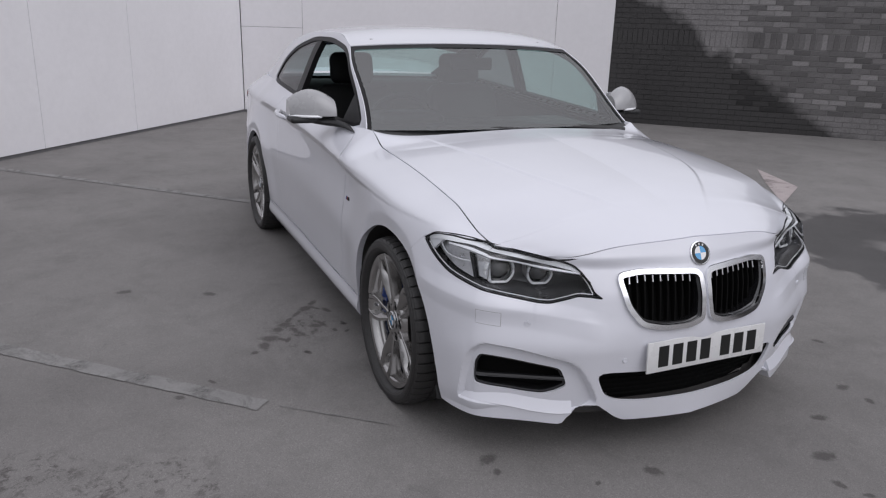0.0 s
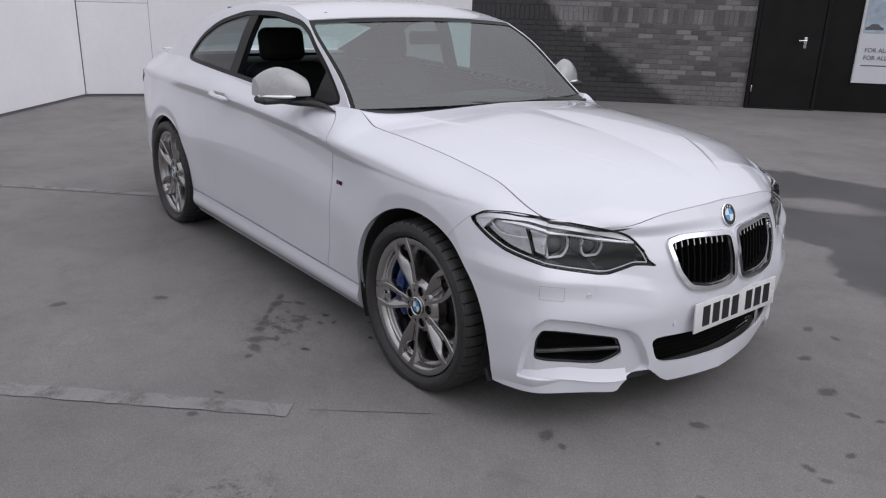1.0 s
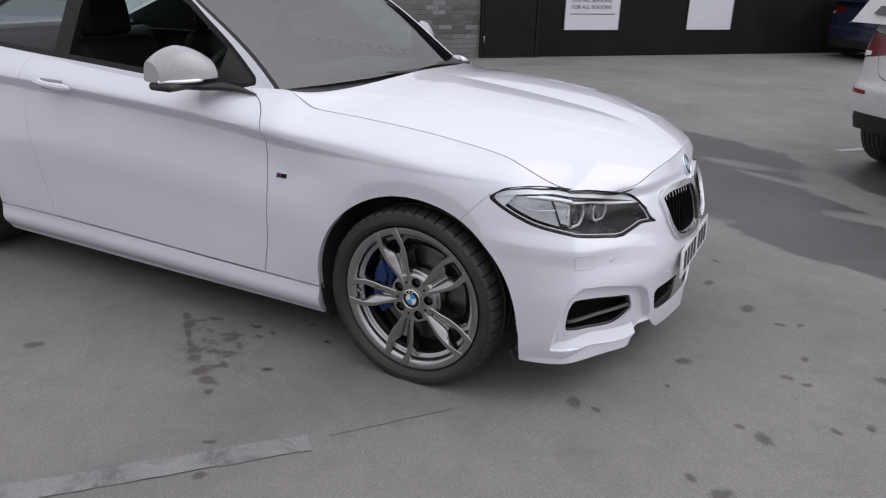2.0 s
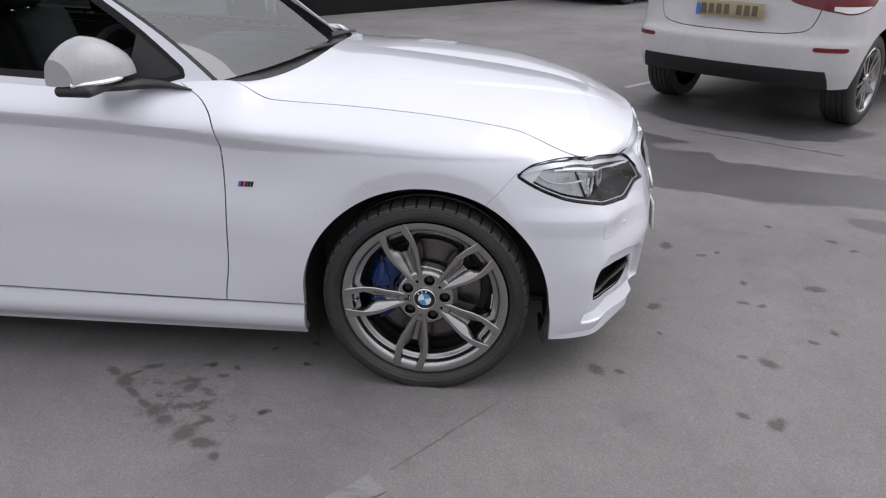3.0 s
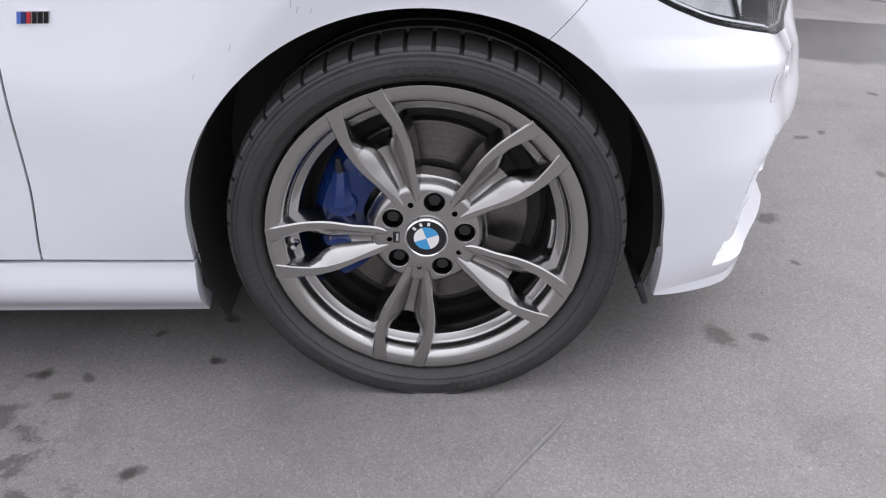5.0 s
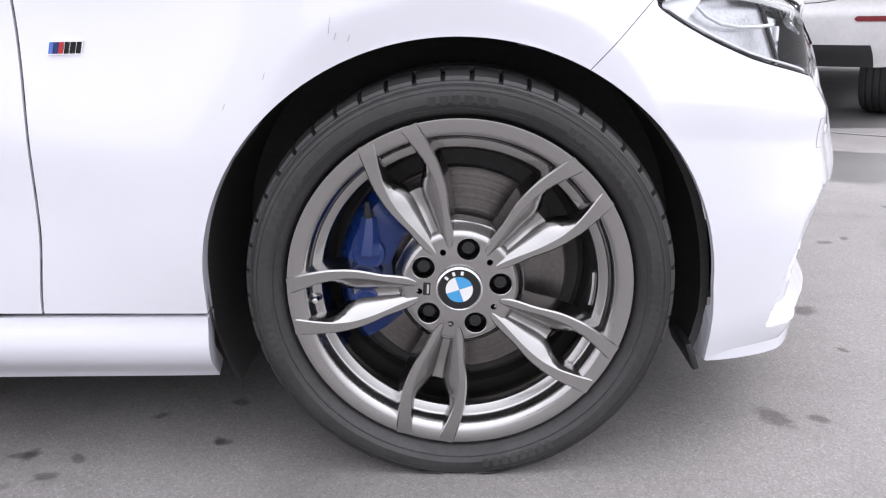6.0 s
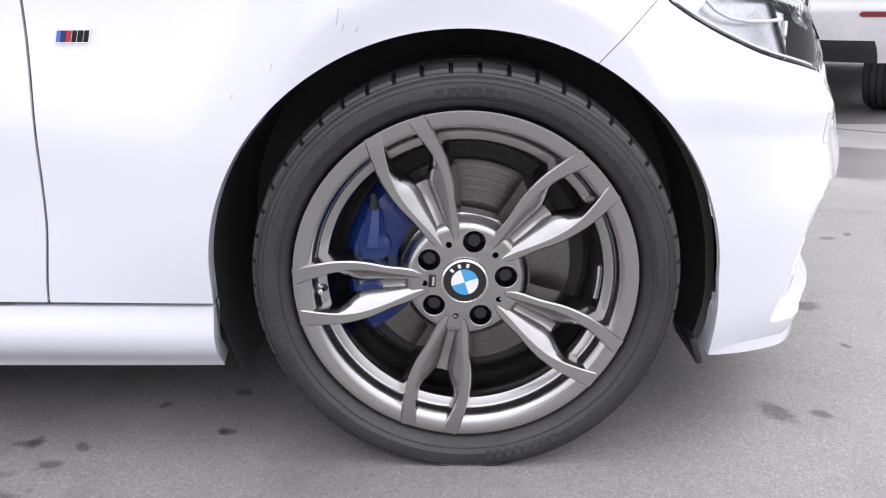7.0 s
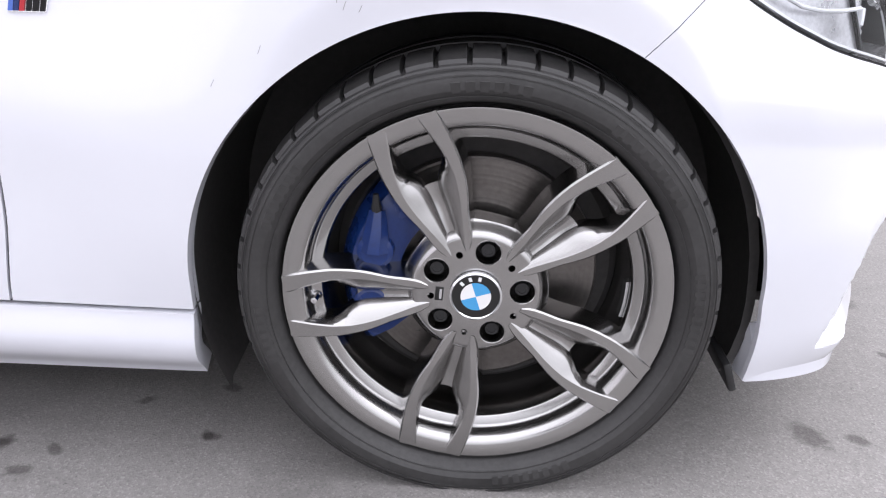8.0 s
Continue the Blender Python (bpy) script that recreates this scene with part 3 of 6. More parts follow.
S, V, G = body.grid(0, body.end, 0, 6, 0.012, 0.07)
NS, NV, NG = body.grid(0, 1.45, 0, 6, 0.006, 0.045)
GX, GZ = G[..., 0], G[..., 2]

# outlines of the front's openings, by the way along the nose and the height
LIGHT_TOP = pchip([0.386, 0.416, 0.43, 0.462, 0.495, 0.568, 0.625, 0.714, 0.79, 0.87, 0.95, 1.004, 1.048, 1.086, 1.12], [0.604, 0.622, 0.650, 0.685, 0.703, 0.715, 0.726, 0.737, 0.743, 0.749, 0.758, 0.765, 0.763, 0.7535, 0.731])
LIGHT = rounded([(1.119, 0.732), (1.086, 0.754), (1.048, 0.763), (1.004, 0.766), (0.95, 0.7585), (0.89, 0.756), (0.84, 0.775), (0.70, 0.780), (0.60, 0.755), (0.568, 0.717), (0.495, 0.703), (0.462, 0.686), (0.43, 0.651), (0.414, 0.622), (0.380, 0.602), (0.428, 0.608), (0.476, 0.610), (0.515, 0.598), (0.57, 0.584), (0.616, 0.586), (0.69, 0.598), (0.76, 0.612), (0.86, 0.629), (0.93, 0.644), (0.972, 0.656), (1.028, 0.680), (1.08, 0.707)])
# the daylight bar: lower edge of its broad blade, and lower edge of the thin strip under it
BROW_MID = pchip([0.44, 0.468, 0.52, 0.62, 0.712, 0.88, 0.968, 1.06, 1.13], [0.670, 0.681, 0.689, 0.706, 0.723, 0.740, 0.749, 0.742, 0.728])
BROW_LOW = pchip([0.44, 0.468, 0.52, 0.625, 0.712, 0.86, 0.968, 1.055, 1.13], [0.664, 0.675, 0.680, 0.692, 0.706, 0.726, 0.739, 0.736, 0.722])
KIDNEY = rounded([(0.334, 0.680), (0.25, 0.693), (0.16, 0.690), (0.012, 0.682), (0.007, 0.59), (0.014, 0.518), (0.07, 0.498), (0.17, 0.498), (0.253, 0.515), (0.304, 0.576)])
FOG = rounded([(0.832, 0.291), (0.824, 0.365), (0.795, 0.402), (0.74, 0.398), (0.62, 0.378), (0.522, 0.362), (0.504, 0.325), (0.494, 0.295), (0.53, 0.274), (0.575, 0.258), (0.64, 0.262), (0.756, 0.278)], 5)
INTAKE = rounded([(0.400, 0.353), (0.20, 0.342), (-0.20, 0.342), (-0.400, 0.353), (-0.358, 0.265), (-0.31, 0.240), (-0.20, 0.226), (0.20, 0.226), (0.31, 0.240), (0.358, 0.265)], 4)

foot = pchip([0, 0.26, 0.30, 0.345, 0.384, 0.43, 0.472, 0.505, 0.53, 6], [0.148, 0.154, 0.170, 0.203, 0.226, 0.215, 0.199, 0.160, 0.156, 0.12])
arch_f = np.hypot((GX + 0.004) * 0.975, GZ - HUB_Z) - ARCH_R
arch_f = np.where(GZ < HUB_Z, np.abs((GX + 0.004) * 0.975) - ARCH_R - np.where(GX > 0, 0.014, 0.006) * (HUB_Z - GZ) / 0.15, arch_f)
ARCH_FWD = pchip([0.0, 0.165, 0.195, 0.27, 0.33, 0.40, 0.50, 0.62, 2.0], [0.0, 0.004, 0.007, 0.0125, 0.0098, 0.006, 0.003, 0.0, 0.0])
arch_f = arch_f - np.where(GX > 0, ARCH_FWD(GZ), 0)
arch_r = np.hypot(GX + WHEELBASE, GZ - HUB_Z) - ARCH_R + 0.01
arch_r = np.where(GZ < HUB_Z, np.abs(GX + WHEELBASE) - ARCH_R + 0.01, arch_r)
arch_r = np.where(S > 2.0, arch_r, 1)
seam = (GX - 0.187) * 0.727 - (GZ - 0.647) * 0.686          # bumper ahead, wing behind
seam = -np.maximum(-seam, np.minimum(S - 0.70, GZ - 0.747))
gap_x = pchip([0.1, 0.28, 0.43, 0.68, 0.84, 0.885, 0.93, 0.958, 1.2], [-0.668, -0.657, -0.633, -0.618, -0.624, -0.642, -0.688, -0.740, -1.1])(GZ)
rear_gap = pchip([0.1, 0.3, 0.5, 0.8, 1.1], [-1.90, -1.92, -1.97, -2.02, -1.99])(GZ)
sill_top = 0.279 + 0.010 * step(-0.7, -2.2, GX)
in_light, in_kid, in_fog = inside(LIGHT, S, GZ), inside(KIDNEY, S, GZ), inside(FOG, S, GZ)
in_intake = inside(INTAKE, S, GZ)
g = 0.0022
front = S < 2.2

nx, nz = NG[..., 0], NG[..., 2]
n_arch = np.where(nz < HUB_Z, np.abs((nx + 0.004) * 0.975) - ARCH_R - 0.014 * (HUB_Z - nz) / 0.15, np.hypot((nx + 0.004) * 0.975, nz - HUB_Z) - ARCH_R) - ARCH_FWD(nz)
n_seam = (nx - 0.187) * 0.727 - (nz - 0.647) * 0.686
n_seam = -np.maximum(-n_seam, np.minimum(NS - 0.70, nz - 0.747))
skin("front_bumper", *cut(NG, [n_seam - 0.0006, -inside(LIGHT, NS, nz) - 0.0012, -inside(KIDNEY, NS, nz), -inside(FOG, NS, nz), -inside(INTAKE, NS, nz), n_arch, nz - foot(NS)]), PAINT, coupe, "", 0.009, (1, -1))
for side in (1, -1):
    skin("front_wing", *cut(G, [-seam - 0.0006, GX - gap_x - g, -in_light - 0.0012, arch_f, GZ - sill_top - 0.003, np.where(front, 1, -1)]), PAINT, coupe, "", 0.025, (side,))
    skin("door", *cut(G, [gap_x - GX - g, GX - rear_gap - 0.0012, GZ - sill_top - 0.003]), PAINT, coupe, "", 0.03, (side,))
    skin("sill", *cut(G, [sill_top - GZ - 0.004, arch_f, arch_r, np.where((GX < 0) & (GX > -WHEELBASE), 1, -1)]), PAINT, coupe, "", 0.03, (side,), push=0.002)
skin("rear_quarter", *cut(G, [rear_gap - GX - 0.0012, arch_r, np.where((GZ < sill_top + g) & (GX > -WHEELBASE), -1, 1) * np.minimum(np.abs(GZ - sill_top - g), 0.1)]), PAINT, coupe, "", 0.03, (1, -1))

# dark inner shell behind the panels, clear of the wheels
inner = np.stack([body.point(S[:, j], V[:, j], 0.045) for j in range(0, V.shape[1], 3)], 1)
IS, IX, IZ = S[:, ::3], inner[..., 0], inner[..., 2]
hole = np.minimum(np.hypot(IX, IZ - HUB_Z), np.hypot(IX + WHEELBASE, IZ - HUB_Z)) - 0.42
low = np.where((np.minimum(abs(IX), abs(IX + WHEELBASE)) < 0.42) & (IZ < HUB_Z), -1, 1)
skin("inner_shell", *cut(inner, [hole, low, np.where(np.maximum.reduce([inside(p, IS, IZ) for p in (LIGHT, FOG, INTAKE, KIDNEY)]) > -0.01, -1, 1), IZ - 0.17]), MATTE, coupe, "dark inner structure", 0, (1, -1))
part("underbody", box_bm(4.0, 1.10, 0.02, (-1.45, 0, 0.19), 0.004), MATTE, coupe)
part("undertray", box_bm(0.22, 0.96, 0.015, (0.52, 0, 0.195), 0.004), MATTE, coupe)

# wheel wells
for ax in (0.0, -WHEELBASE):
    for side in (1, -1):
        a = np.radians(np.linspace(-21, 206, 40))
        prof = [(0.385, 0.845), (0.400, 0.80), (0.405, 0.70), (0.40, 0.52)]
        v = []
        for t in a:
            for r, y in prof:
                x, z = r * math.cos(t), HUB_Z + r * math.sin(t)
                if ax == 0:
                    x += -0.007 + (0.014 * (HUB_Z - z) / 0.15 if z < HUB_Z and x > 0 else 0)
                    x += float(ARCH_FWD(z)) if x > 0 else 0
                    y = min(y, float(np.interp(x, [0, 0.2, 0.32, 0.42], [0.845, 0.825, 0.800, 0.772])))
                v.append((ax + x, -y * side, z))
        f = grid_faces(len(a), len(prof))
        k = len(v)
        v += [(ax, -0.52 * side, HUB_Z)]
        f += [(k, i * 4 + 3, (i + 1) * 4 + 3) for i in range(len(a) - 1)]
        link_mesh("wheel_well", v, f, MATTE, coupe, "black plastic wheel arch liner")
        if ax == 0:
            part("mud_flap", box_bm(0.012, 0.13, 0.050, (0.380, -0.745 * side, 0.182), 0.004, m=Matrix.Rotation(-0.35, 3, "Y")), PLASTIC, coupe)

# ---- bonnet ----
S_BF, S_BR = body.s_near(0.604, 0.514), body.s_near(-0.625, 0.715)
top = lambda s: body.point(s, np.full(np.shape(s), 6.0))
NP, NQ = 90, 170
pp, qq = np.linspace(0, 1, NP), np.linspace(0, 1, NQ)
rear_mid, front_mid = np.array([-0.452, 0, 0.983]), top(np.array([0.0]))[0]
centre = pchip([0, 0.3, 0.62, 0.86, 1], [tuple(rear_mid), (-0.17, 0, 0.958), (0.22, 0, 0.910), (0.52, 0, 0.850), tuple(front_mid)])(pp)
side_c = top(S_BR + (S_BF - S_BR) * pp)
front_c = top(S_BF * qq)
rear_c = np.stack([-0.452 + (side_c[0, 0] + 0.452) * qq**3.2, side_c[0, 1] * qq, 0.983 + (side_c[0, 2] - 0.983) * qq**2], 1)
Pg, Qg = np.meshgrid(pp, qq, indexing="ij")
Wq = Qg**1.9
B = (1 - Qg)[..., None] * centre[:, None] + Qg[..., None] * side_c[:, None] + (1 - Pg)[..., None] * rear_c[None] + Pg[..., None] * front_c[None]
B -= ((1 - Pg) * (1 - Qg))[..., None] * rear_c[0] + ((1 - Pg) * Qg)[..., None] * rear_c[-1] + (Pg * (1 - Qg))[..., None] * front_c[0] + (Pg * Qg)[..., None] * front_c[-1]
flat_z = np.where(side_c[:, 0] < -0.42, 0.914 + (-0.42 - side_c[:, 0]) * 0.10, side_c[:, 2])
Bz = (1 - Wq) * centre[:, None, 2] + Wq * flat_z[:, None] + (side_c[:, 2] - flat_z)[:, None] * Qg**9
fz = front_c[None, :, 2] - ((1 - Wq) * front_c[0, 2] + Wq * front_c[-1, 2])
B[..., 2] = Bz + fz * Pg**3
crest = pchip([0, 0.15, 0.55, 0.85, 1], [0.73, 0.68, 0.52, 0.27, 0.16])(Pg)
B[..., 2] += 0.0065 * (1 - step(crest - 0.004, crest + 0.013, Qg)) * step(0, 0.25, Pg) * step(0.95, 0.72, Pg)
B[..., 2] += 0.010 * np.sin(math.pi * np.clip(Qg, 0, 1)) * step(0.0, 0.3, Pg) * step(1.0, 0.7, Pg) * 0.6
edge_f = np.minimum((1 - Pg) * 1.3, 9) - 0.0045
edge_s = (1 - Qg) * 0.7 - 0.0042
skin("bonnet", *cut(B, [edge_f, edge_s]), PAINT, coupe, "", 0.006, (1, -1), push=0.001)

# added dark tube that stands in for the shade inside the bonnet gap
for side in (1, -1):
    dark_line = [(p[0], p[1] * side, p[2] - 0.0075) for p in top(np.linspace(0.0, S_BR - 0.03, 60))]
    link_mesh("bonnet_seal", *tube(dark_line, 0.0034, 6), TRIM, coupe, "black rubber bonnet seal")

# ---- cabin: sides, windscreen, roof, rear ----
def side_h(x, z):
    """Half width of the cabin's side at a place in side view."""
    h = 0.784 - 0.155 * np.clip((z - 0.97) / 0.40, -0.3, 1.3) ** 1 - 0.03 * np.clip((z - 1.2) / 0.2, 0, 1.5) ** 2
    h = h - 0.060 * step(-1.10, -0.68, x)
    return h - 0.09 * step(-2.25, -3.25, x)


pillar = pchip([0, 0.35, 0.7, 1], [(-0.668, 0.972), (-0.835, 1.105), (-1.015, 1.226), (-1.185, 1.318)])
rail = pchip([0, 0.25, 0.5, 0.75, 1], [(-1.185, 1.318), (-1.50, 1.374), (-1.90, 1.376), (-2.30, 1.322), (-2.62, 1.232)])
tail = pchip([0, 0.5, 1], [(-2.62, 1.232), (-2.90, 1.128), (-3.12, 1.050)])
LOOP = np.vstack([pillar(np.linspace(0, 1, 14)), rail(np.linspace(0, 1, 24))[1:], tail(np.linspace(0, 1, 12))[1:], [(-3.12, 1.00), (-2.4, 1.00), (-1.5, 0.955), (-0.85, 0.94), (-0.70, 0.945)]])
WINDOW = rounded([(-0.700, 0.955), (-0.905, 1.135), (-1.10, 1.270), (-1.24, 1.318), (-1.55, 1.350), (-1.90, 1.345), (-2.20, 1.285), (-2.42, 1.185), (-2.555, 1.075), (-2.52, 1.040), (-2.2, 1.024), (-1.5, 0.993)], 4)
cx, cz = np.linspace(-3.2, -0.6, 220), np.linspace(0.92, 1.42, 60)
CX, CZ = np.meshgrid(cx[::-1], cz, indexing="ij")
C = np.stack([CX, -side_h(CX, CZ), CZ], -1)
in_loop, in_win = inside(LOOP, CX, CZ), inside(WINDOW, CX, CZ)
bp = lambda z: -1.80 - 0.10 * (1.33 - z) / 0.33 * 0.35
for side in (1, -1):
    skin("roof_side", *cut(C, [in_loop, -in_win]), PAINT, coupe, "", 0.03, (side,))
    skin("pillar_lining", *cut(C, [in_loop + 0.004, -in_win]), LEATHER, coupe, "dark pillar lining", 0, (side,), push=-0.026)
    skin("window_trim", *cut(C, [in_win, 0.022 - in_win]), TRIM, coupe, "black window surround", 0.02, (side,), push=-0.003)
    skin("door_pillar", *cut(C, [in_win - 0.021, 0.05 - np.abs(CX - bp(CZ) - 0.01)]), TRIM, coupe, "black pillar", 0.03, (side,), push=-0.006)
    skin("quarter_glass", *cut(C, [in_win - 0.020, bp(CZ) - 0.035 - CX]), GLASS_DARK, coupe, "dark tinted quarter window", 0, (side,), push=-0.008, flip=side < 0)
    sail = inside([(-0.69, 0.95), (-0.90, 1.12), (-0.93, 0.975)], CX, CZ)
    skin("mirror_sail", *cut(C, [in_win - 0.015, sail]), PLASTIC, coupe, "", 0.02, (side,), push=-0.002)
    if side == -1:
        skin("door_glass", *cut(C, [in_win - 0.020, CX - bp(CZ) - 0.055, -sail]), GLASS, coupe, "", 0, (side,), push=-0.010, flip=True)

nq, npp = 41, 30
q = np.linspace(0, 1, nq)
pl = pillar(np.linspace(0, 1, npp))
ph = side_h(pl[:, 0], pl[:, 1])
ws = np.zeros((npp, nq, 3))
bulge = np.linspace(0.150, 0.075, npp)
ws[..., 0] = pl[:, None, 0] + bulge[:, None] * (1 - q**2.2)
ws[..., 1] = -ph[:, None] * q
ws[..., 2] = pl[:, None, 1] + np.linspace(0.008, 0.024, npp)[:, None] * (1 - q**2)
ws = ws[::-1]
qq2, rr = np.broadcast_to(q, (npp, nq)), np.broadcast_to(np.linspace(1, 0, npp)[:, None], (npp, nq))
skin("windscreen", *cut(ws, []), GLASS, coupe, "sloping laminated windscreen", 0, (1, -1), push=-0.006)
border = np.minimum(np.minimum((1 - qq2) * 0.7 - 0.022, 10), (1 - rr) * 0.55 - 0.03)
skin("screen_border", *cut(ws, [-border]), TRIM, coupe, "black ceramic border of the windscreen", 0, (1, -1), push=-0.003)
nr = 70
rl = rail(np.linspace(0, 1, nr))
rh = side_h(rl[:, 0], rl[:, 1])
roof = np.zeros((nr, nq, 3))
fade = np.linspace(1, 0, nr) ** 3
roof[..., 0] = rl[:, None, 0] + 0.075 * (1 - q**2.2) * fade[:, None] - 0.05 * (1 - q**2) * (1 - np.linspace(1, 0, nr)[:, None]) ** 3
roof[..., 1] = -rh[:, None] * q
crown = pchip([0, 0.2, 0.5, 0.8, 1], [0.024, 0.036, 0.042, 0.05, 0.06])(np.linspace(0, 1, nr))
roof[..., 2] = rl[:, None, 1] + crown[:, None] * (1 - q**2.6)
skin("roof", *cut(roof[::-1], [np.broadcast_to((1 - q) * 0.6 - 0.004, (nr, nq))]), PAINT, coupe, "", 0.012, (1, -1))
tl = tail(np.linspace(0, 1, 30))
th = side_h(tl[:, 0], tl[:, 1])
rg = np.zeros((30, nq, 3))
rg[..., 0] = tl[:, None, 0] - 0.05 * (1 - q**2)
rg[..., 1] = -th[:, None] * q
rg[..., 2] = tl[:, None, 1] + np.linspace(0.06, 0.01, 30)[:, None] * (1 - q**2.6)
skin("rear_window", *cut(rg[::-1], []), GLASS, coupe, "heated rear window", 0, (1, -1), push=-0.004, flip=True)
deck_s = np.linspace(body.s_at(-2.75), body.end, 60)
de = top(deck_s)
deck = de[:, None] * np.ones((1, nq, 1))
deck[..., 1] *= q[::-1]
deck[..., 2] += 0.012 * (1 - q[::-1] ** 2) + 0.025 * step(-3.45, -3.62, deck[..., 0])
deck = deck[:, ::-1]
skin("boot_lid", *cut(deck[::-1], [np.where(deck[::-1][..., 0] < -3.02, 1, -1)]), PAINT, coupe, "", 0.02, (1, -1))
spoiler_v, spoiler_f = tube([(-3.54 - 0.05 * (1 - (y / 0.56) ** 2), y, 1.038) for y in np.linspace(-0.56, 0.56, 25)], 0.024 * np.sin(np.linspace(0.2, 2.94, 25)) ** 0.4, 8, flat=0.45)
link_mesh("boot_spoiler", spoiler_v, spoiler_f, PAINT, coupe)
for side in (1, -1):
    tlp = rounded([(body.s_at(-3.20), 0.90), (body.s_at(-3.50), 0.92), (body.end - 0.35, 0.93), (body.end - 0.35, 0.80), (body.s_at(-3.45), 0.79)], 4)
    skin("tail_lamp", *cut(G, [inside(tlp, S, GZ)]), RED, coupe, "red rear lamp", 0.01, (side,), push=0.006)

# cowl, wipers
cw = np.array([(-0.60 + 0.11 * (1 - (y / 0.70) ** 2), y, 0.945) for y in np.linspace(-0.70, 0.70, 31)])
v = [tuple(p + o) for p in cw for o in ((0.02 + 0.09 * (1 - (p[1] / 0.70) ** 2), 0, -0.02), (0.03 * (1 - (p[1] / 0.70) ** 2), 0, 0.0), (-0.06, 0, 0.022), (-0.13, 0, 0.0))]
link_mesh("cowl_panel", v, grid_faces(31, 4), PLASTIC, coupe, "black plastic scuttle below the windscreen")
for pivot, span, turn in (((-0.505, 0.60, 0.968), -0.60, 0.03), ((-0.480, 0.15, 0.975), -0.55, 0.045)):
    px, py, pz = pivot
    arm = [(px - 0.01 - 0.05 * t - turn * t, py + span * t, pz - 0.012 + 0.016 * math.sin(math.pi * t * 0.7)) for t in np.linspace(0, 1, 10)]
    wiper = link_mesh("wiper", *tube(arm, np.linspace(0.010, 0.005, 10), 8), PLASTIC, coupe, "black windscreen wiper")
    blade = [(x - 0.015 - 0.03 * abs(t - 0.6), y - 0.05, z + 0.004) for t, (x, y, z) in zip(np.linspace(0, 1, 10), arm)]
    link_mesh("wiper_blade", *tube(blade, 0.007, 6, flat=1.5), RUBBER, wiper)

# door mirrors
for side in (1, -1):
    M = Matrix.Identity(4)
    v, nr_, ns = [], 14, 24
    for i in range(nr_):
        t = i / (nr_ - 1)
        # from the tip of the housing towards the door
        y = -(1.006 - 0.205 * t)
        size = math.sin(math.pi * min(1, 0.10 + 0.75 * t)) ** 0.32
        for k in range(ns):
            a = 2 * math.pi * k / ns
            xx, zz = math.cos(a), math.sin(a)
            dx = 0.085 if xx > 0 else 0.035
            dz = 0.118 if zz > 0 else 0.010
            v.append((-0.955 + 0.02 * t + dx * xx * size - 0.05 * (1 - t), y * side, 1.008 + dz * zz * size * (0.72 + 0.28 * math.sin(math.pi * (0.15 + 0.75 * t)))))
    f = grid_faces(nr_, ns) + [(i * ns + ns - 1, (i + 1) * ns + ns - 1, (i + 1) * ns, i * ns) for i in range(nr_ - 1)]
    f += [tuple(range(ns)), tuple((nr_ - 1) * ns + k for k in range(ns))[::-1]]
    mirror = link_mesh("door_mirror", v, f, MIRROR_CAP, coupe, "satin grey mirror cap above a black base")
    bm = box_bm(0.110, 0.215, 0.030, (-0.957, -0.903 * side, 0.987), 0.0145, 4)
    part("mirror_base", bm, PLASTIC, mirror)
    foot_line = pchip([0, 1, 2, 3, 4], [(-0.935, -0.90, 0.982), (-0.90, -0.845, 0.978), (-0.86, -0.800, 0.975), (-0.80, -0.776, 0.969), (-0.722, -0.764, 0.953)])(np.linspace(0, 4, 17))
    link_mesh("mirror_stalk", *tube([(x, y * side, z) for x, y, z in foot_line], np.interp(np.linspace(0, 4, 17), [0, 1, 2, 3, 4], [0.022, 0.027, 0.026, 0.018, 0.004]), 14, flat=0.62), PLASTIC, mirror)
    rep = [(-0.884 - 0.075 * t**2.4, -(0.87 + 0.135 * t) * side, 1.006) for t in np.linspace(0, 1, 8)]
    link_mesh("indicator_strip", *tube(rep, 0.0085, 6, flat=0.8), DRL, mirror, "clear indicator strip")
    part("mirror_glass", box_bm(0.004, 0.15, 0.085, (-1.008, -0.905 * side, 1.048), 0.0015), CHROME, mirror)

# door handles
for side in (1, -1):
    pts = [(-1.64 - 0.22 * t, -(0.876 + 0.018 * math.sin(math.pi * t)) * side, 0.905 + 0.012 * t) for t in np.linspace(0, 1, 9)]
    handle = link_mesh("door_handle", *tube(pts, [0.006, 0.014, 0.015, 0.014, 0.014, 0.014, 0.015, 0.016, 0.012], 8, flat=1.0), PAINT, coupe)
    part("handle_recess", box_bm(0.14, 0.006, 0.045, (-1.77, -0.862 * side, 0.908), 0.002), MIRROR_CAP, handle)

# ---- front details ----
def near(poly, sgrid, inward, material, name, parent, fields, flange=0.01, sides=(1,), label="", push=0.0, ds=0.006, zr=(0.18, 0.80)):
    """A patch of the nose, set back by inward, within fields(s, z)."""
    s = np.linspace(sgrid[0], sgrid[1], int((sgrid[1] - sgrid[0]) / ds) + 2)
    v = np.linspace(0, 6, 170)
    SS, VV = np.meshgrid(s, v, indexing="ij")
    P = np.stack([body.point(SS[:, j], VV[:, j], inward) for j in range(len(v))], 1)
    out = []
    for sd in sides:
        out += skin(name, *cut(P, fields(SS, P[..., 2])), material, parent, label, flange, sd if isinstance(sd, tuple) else (sd,), push=push)
    return out


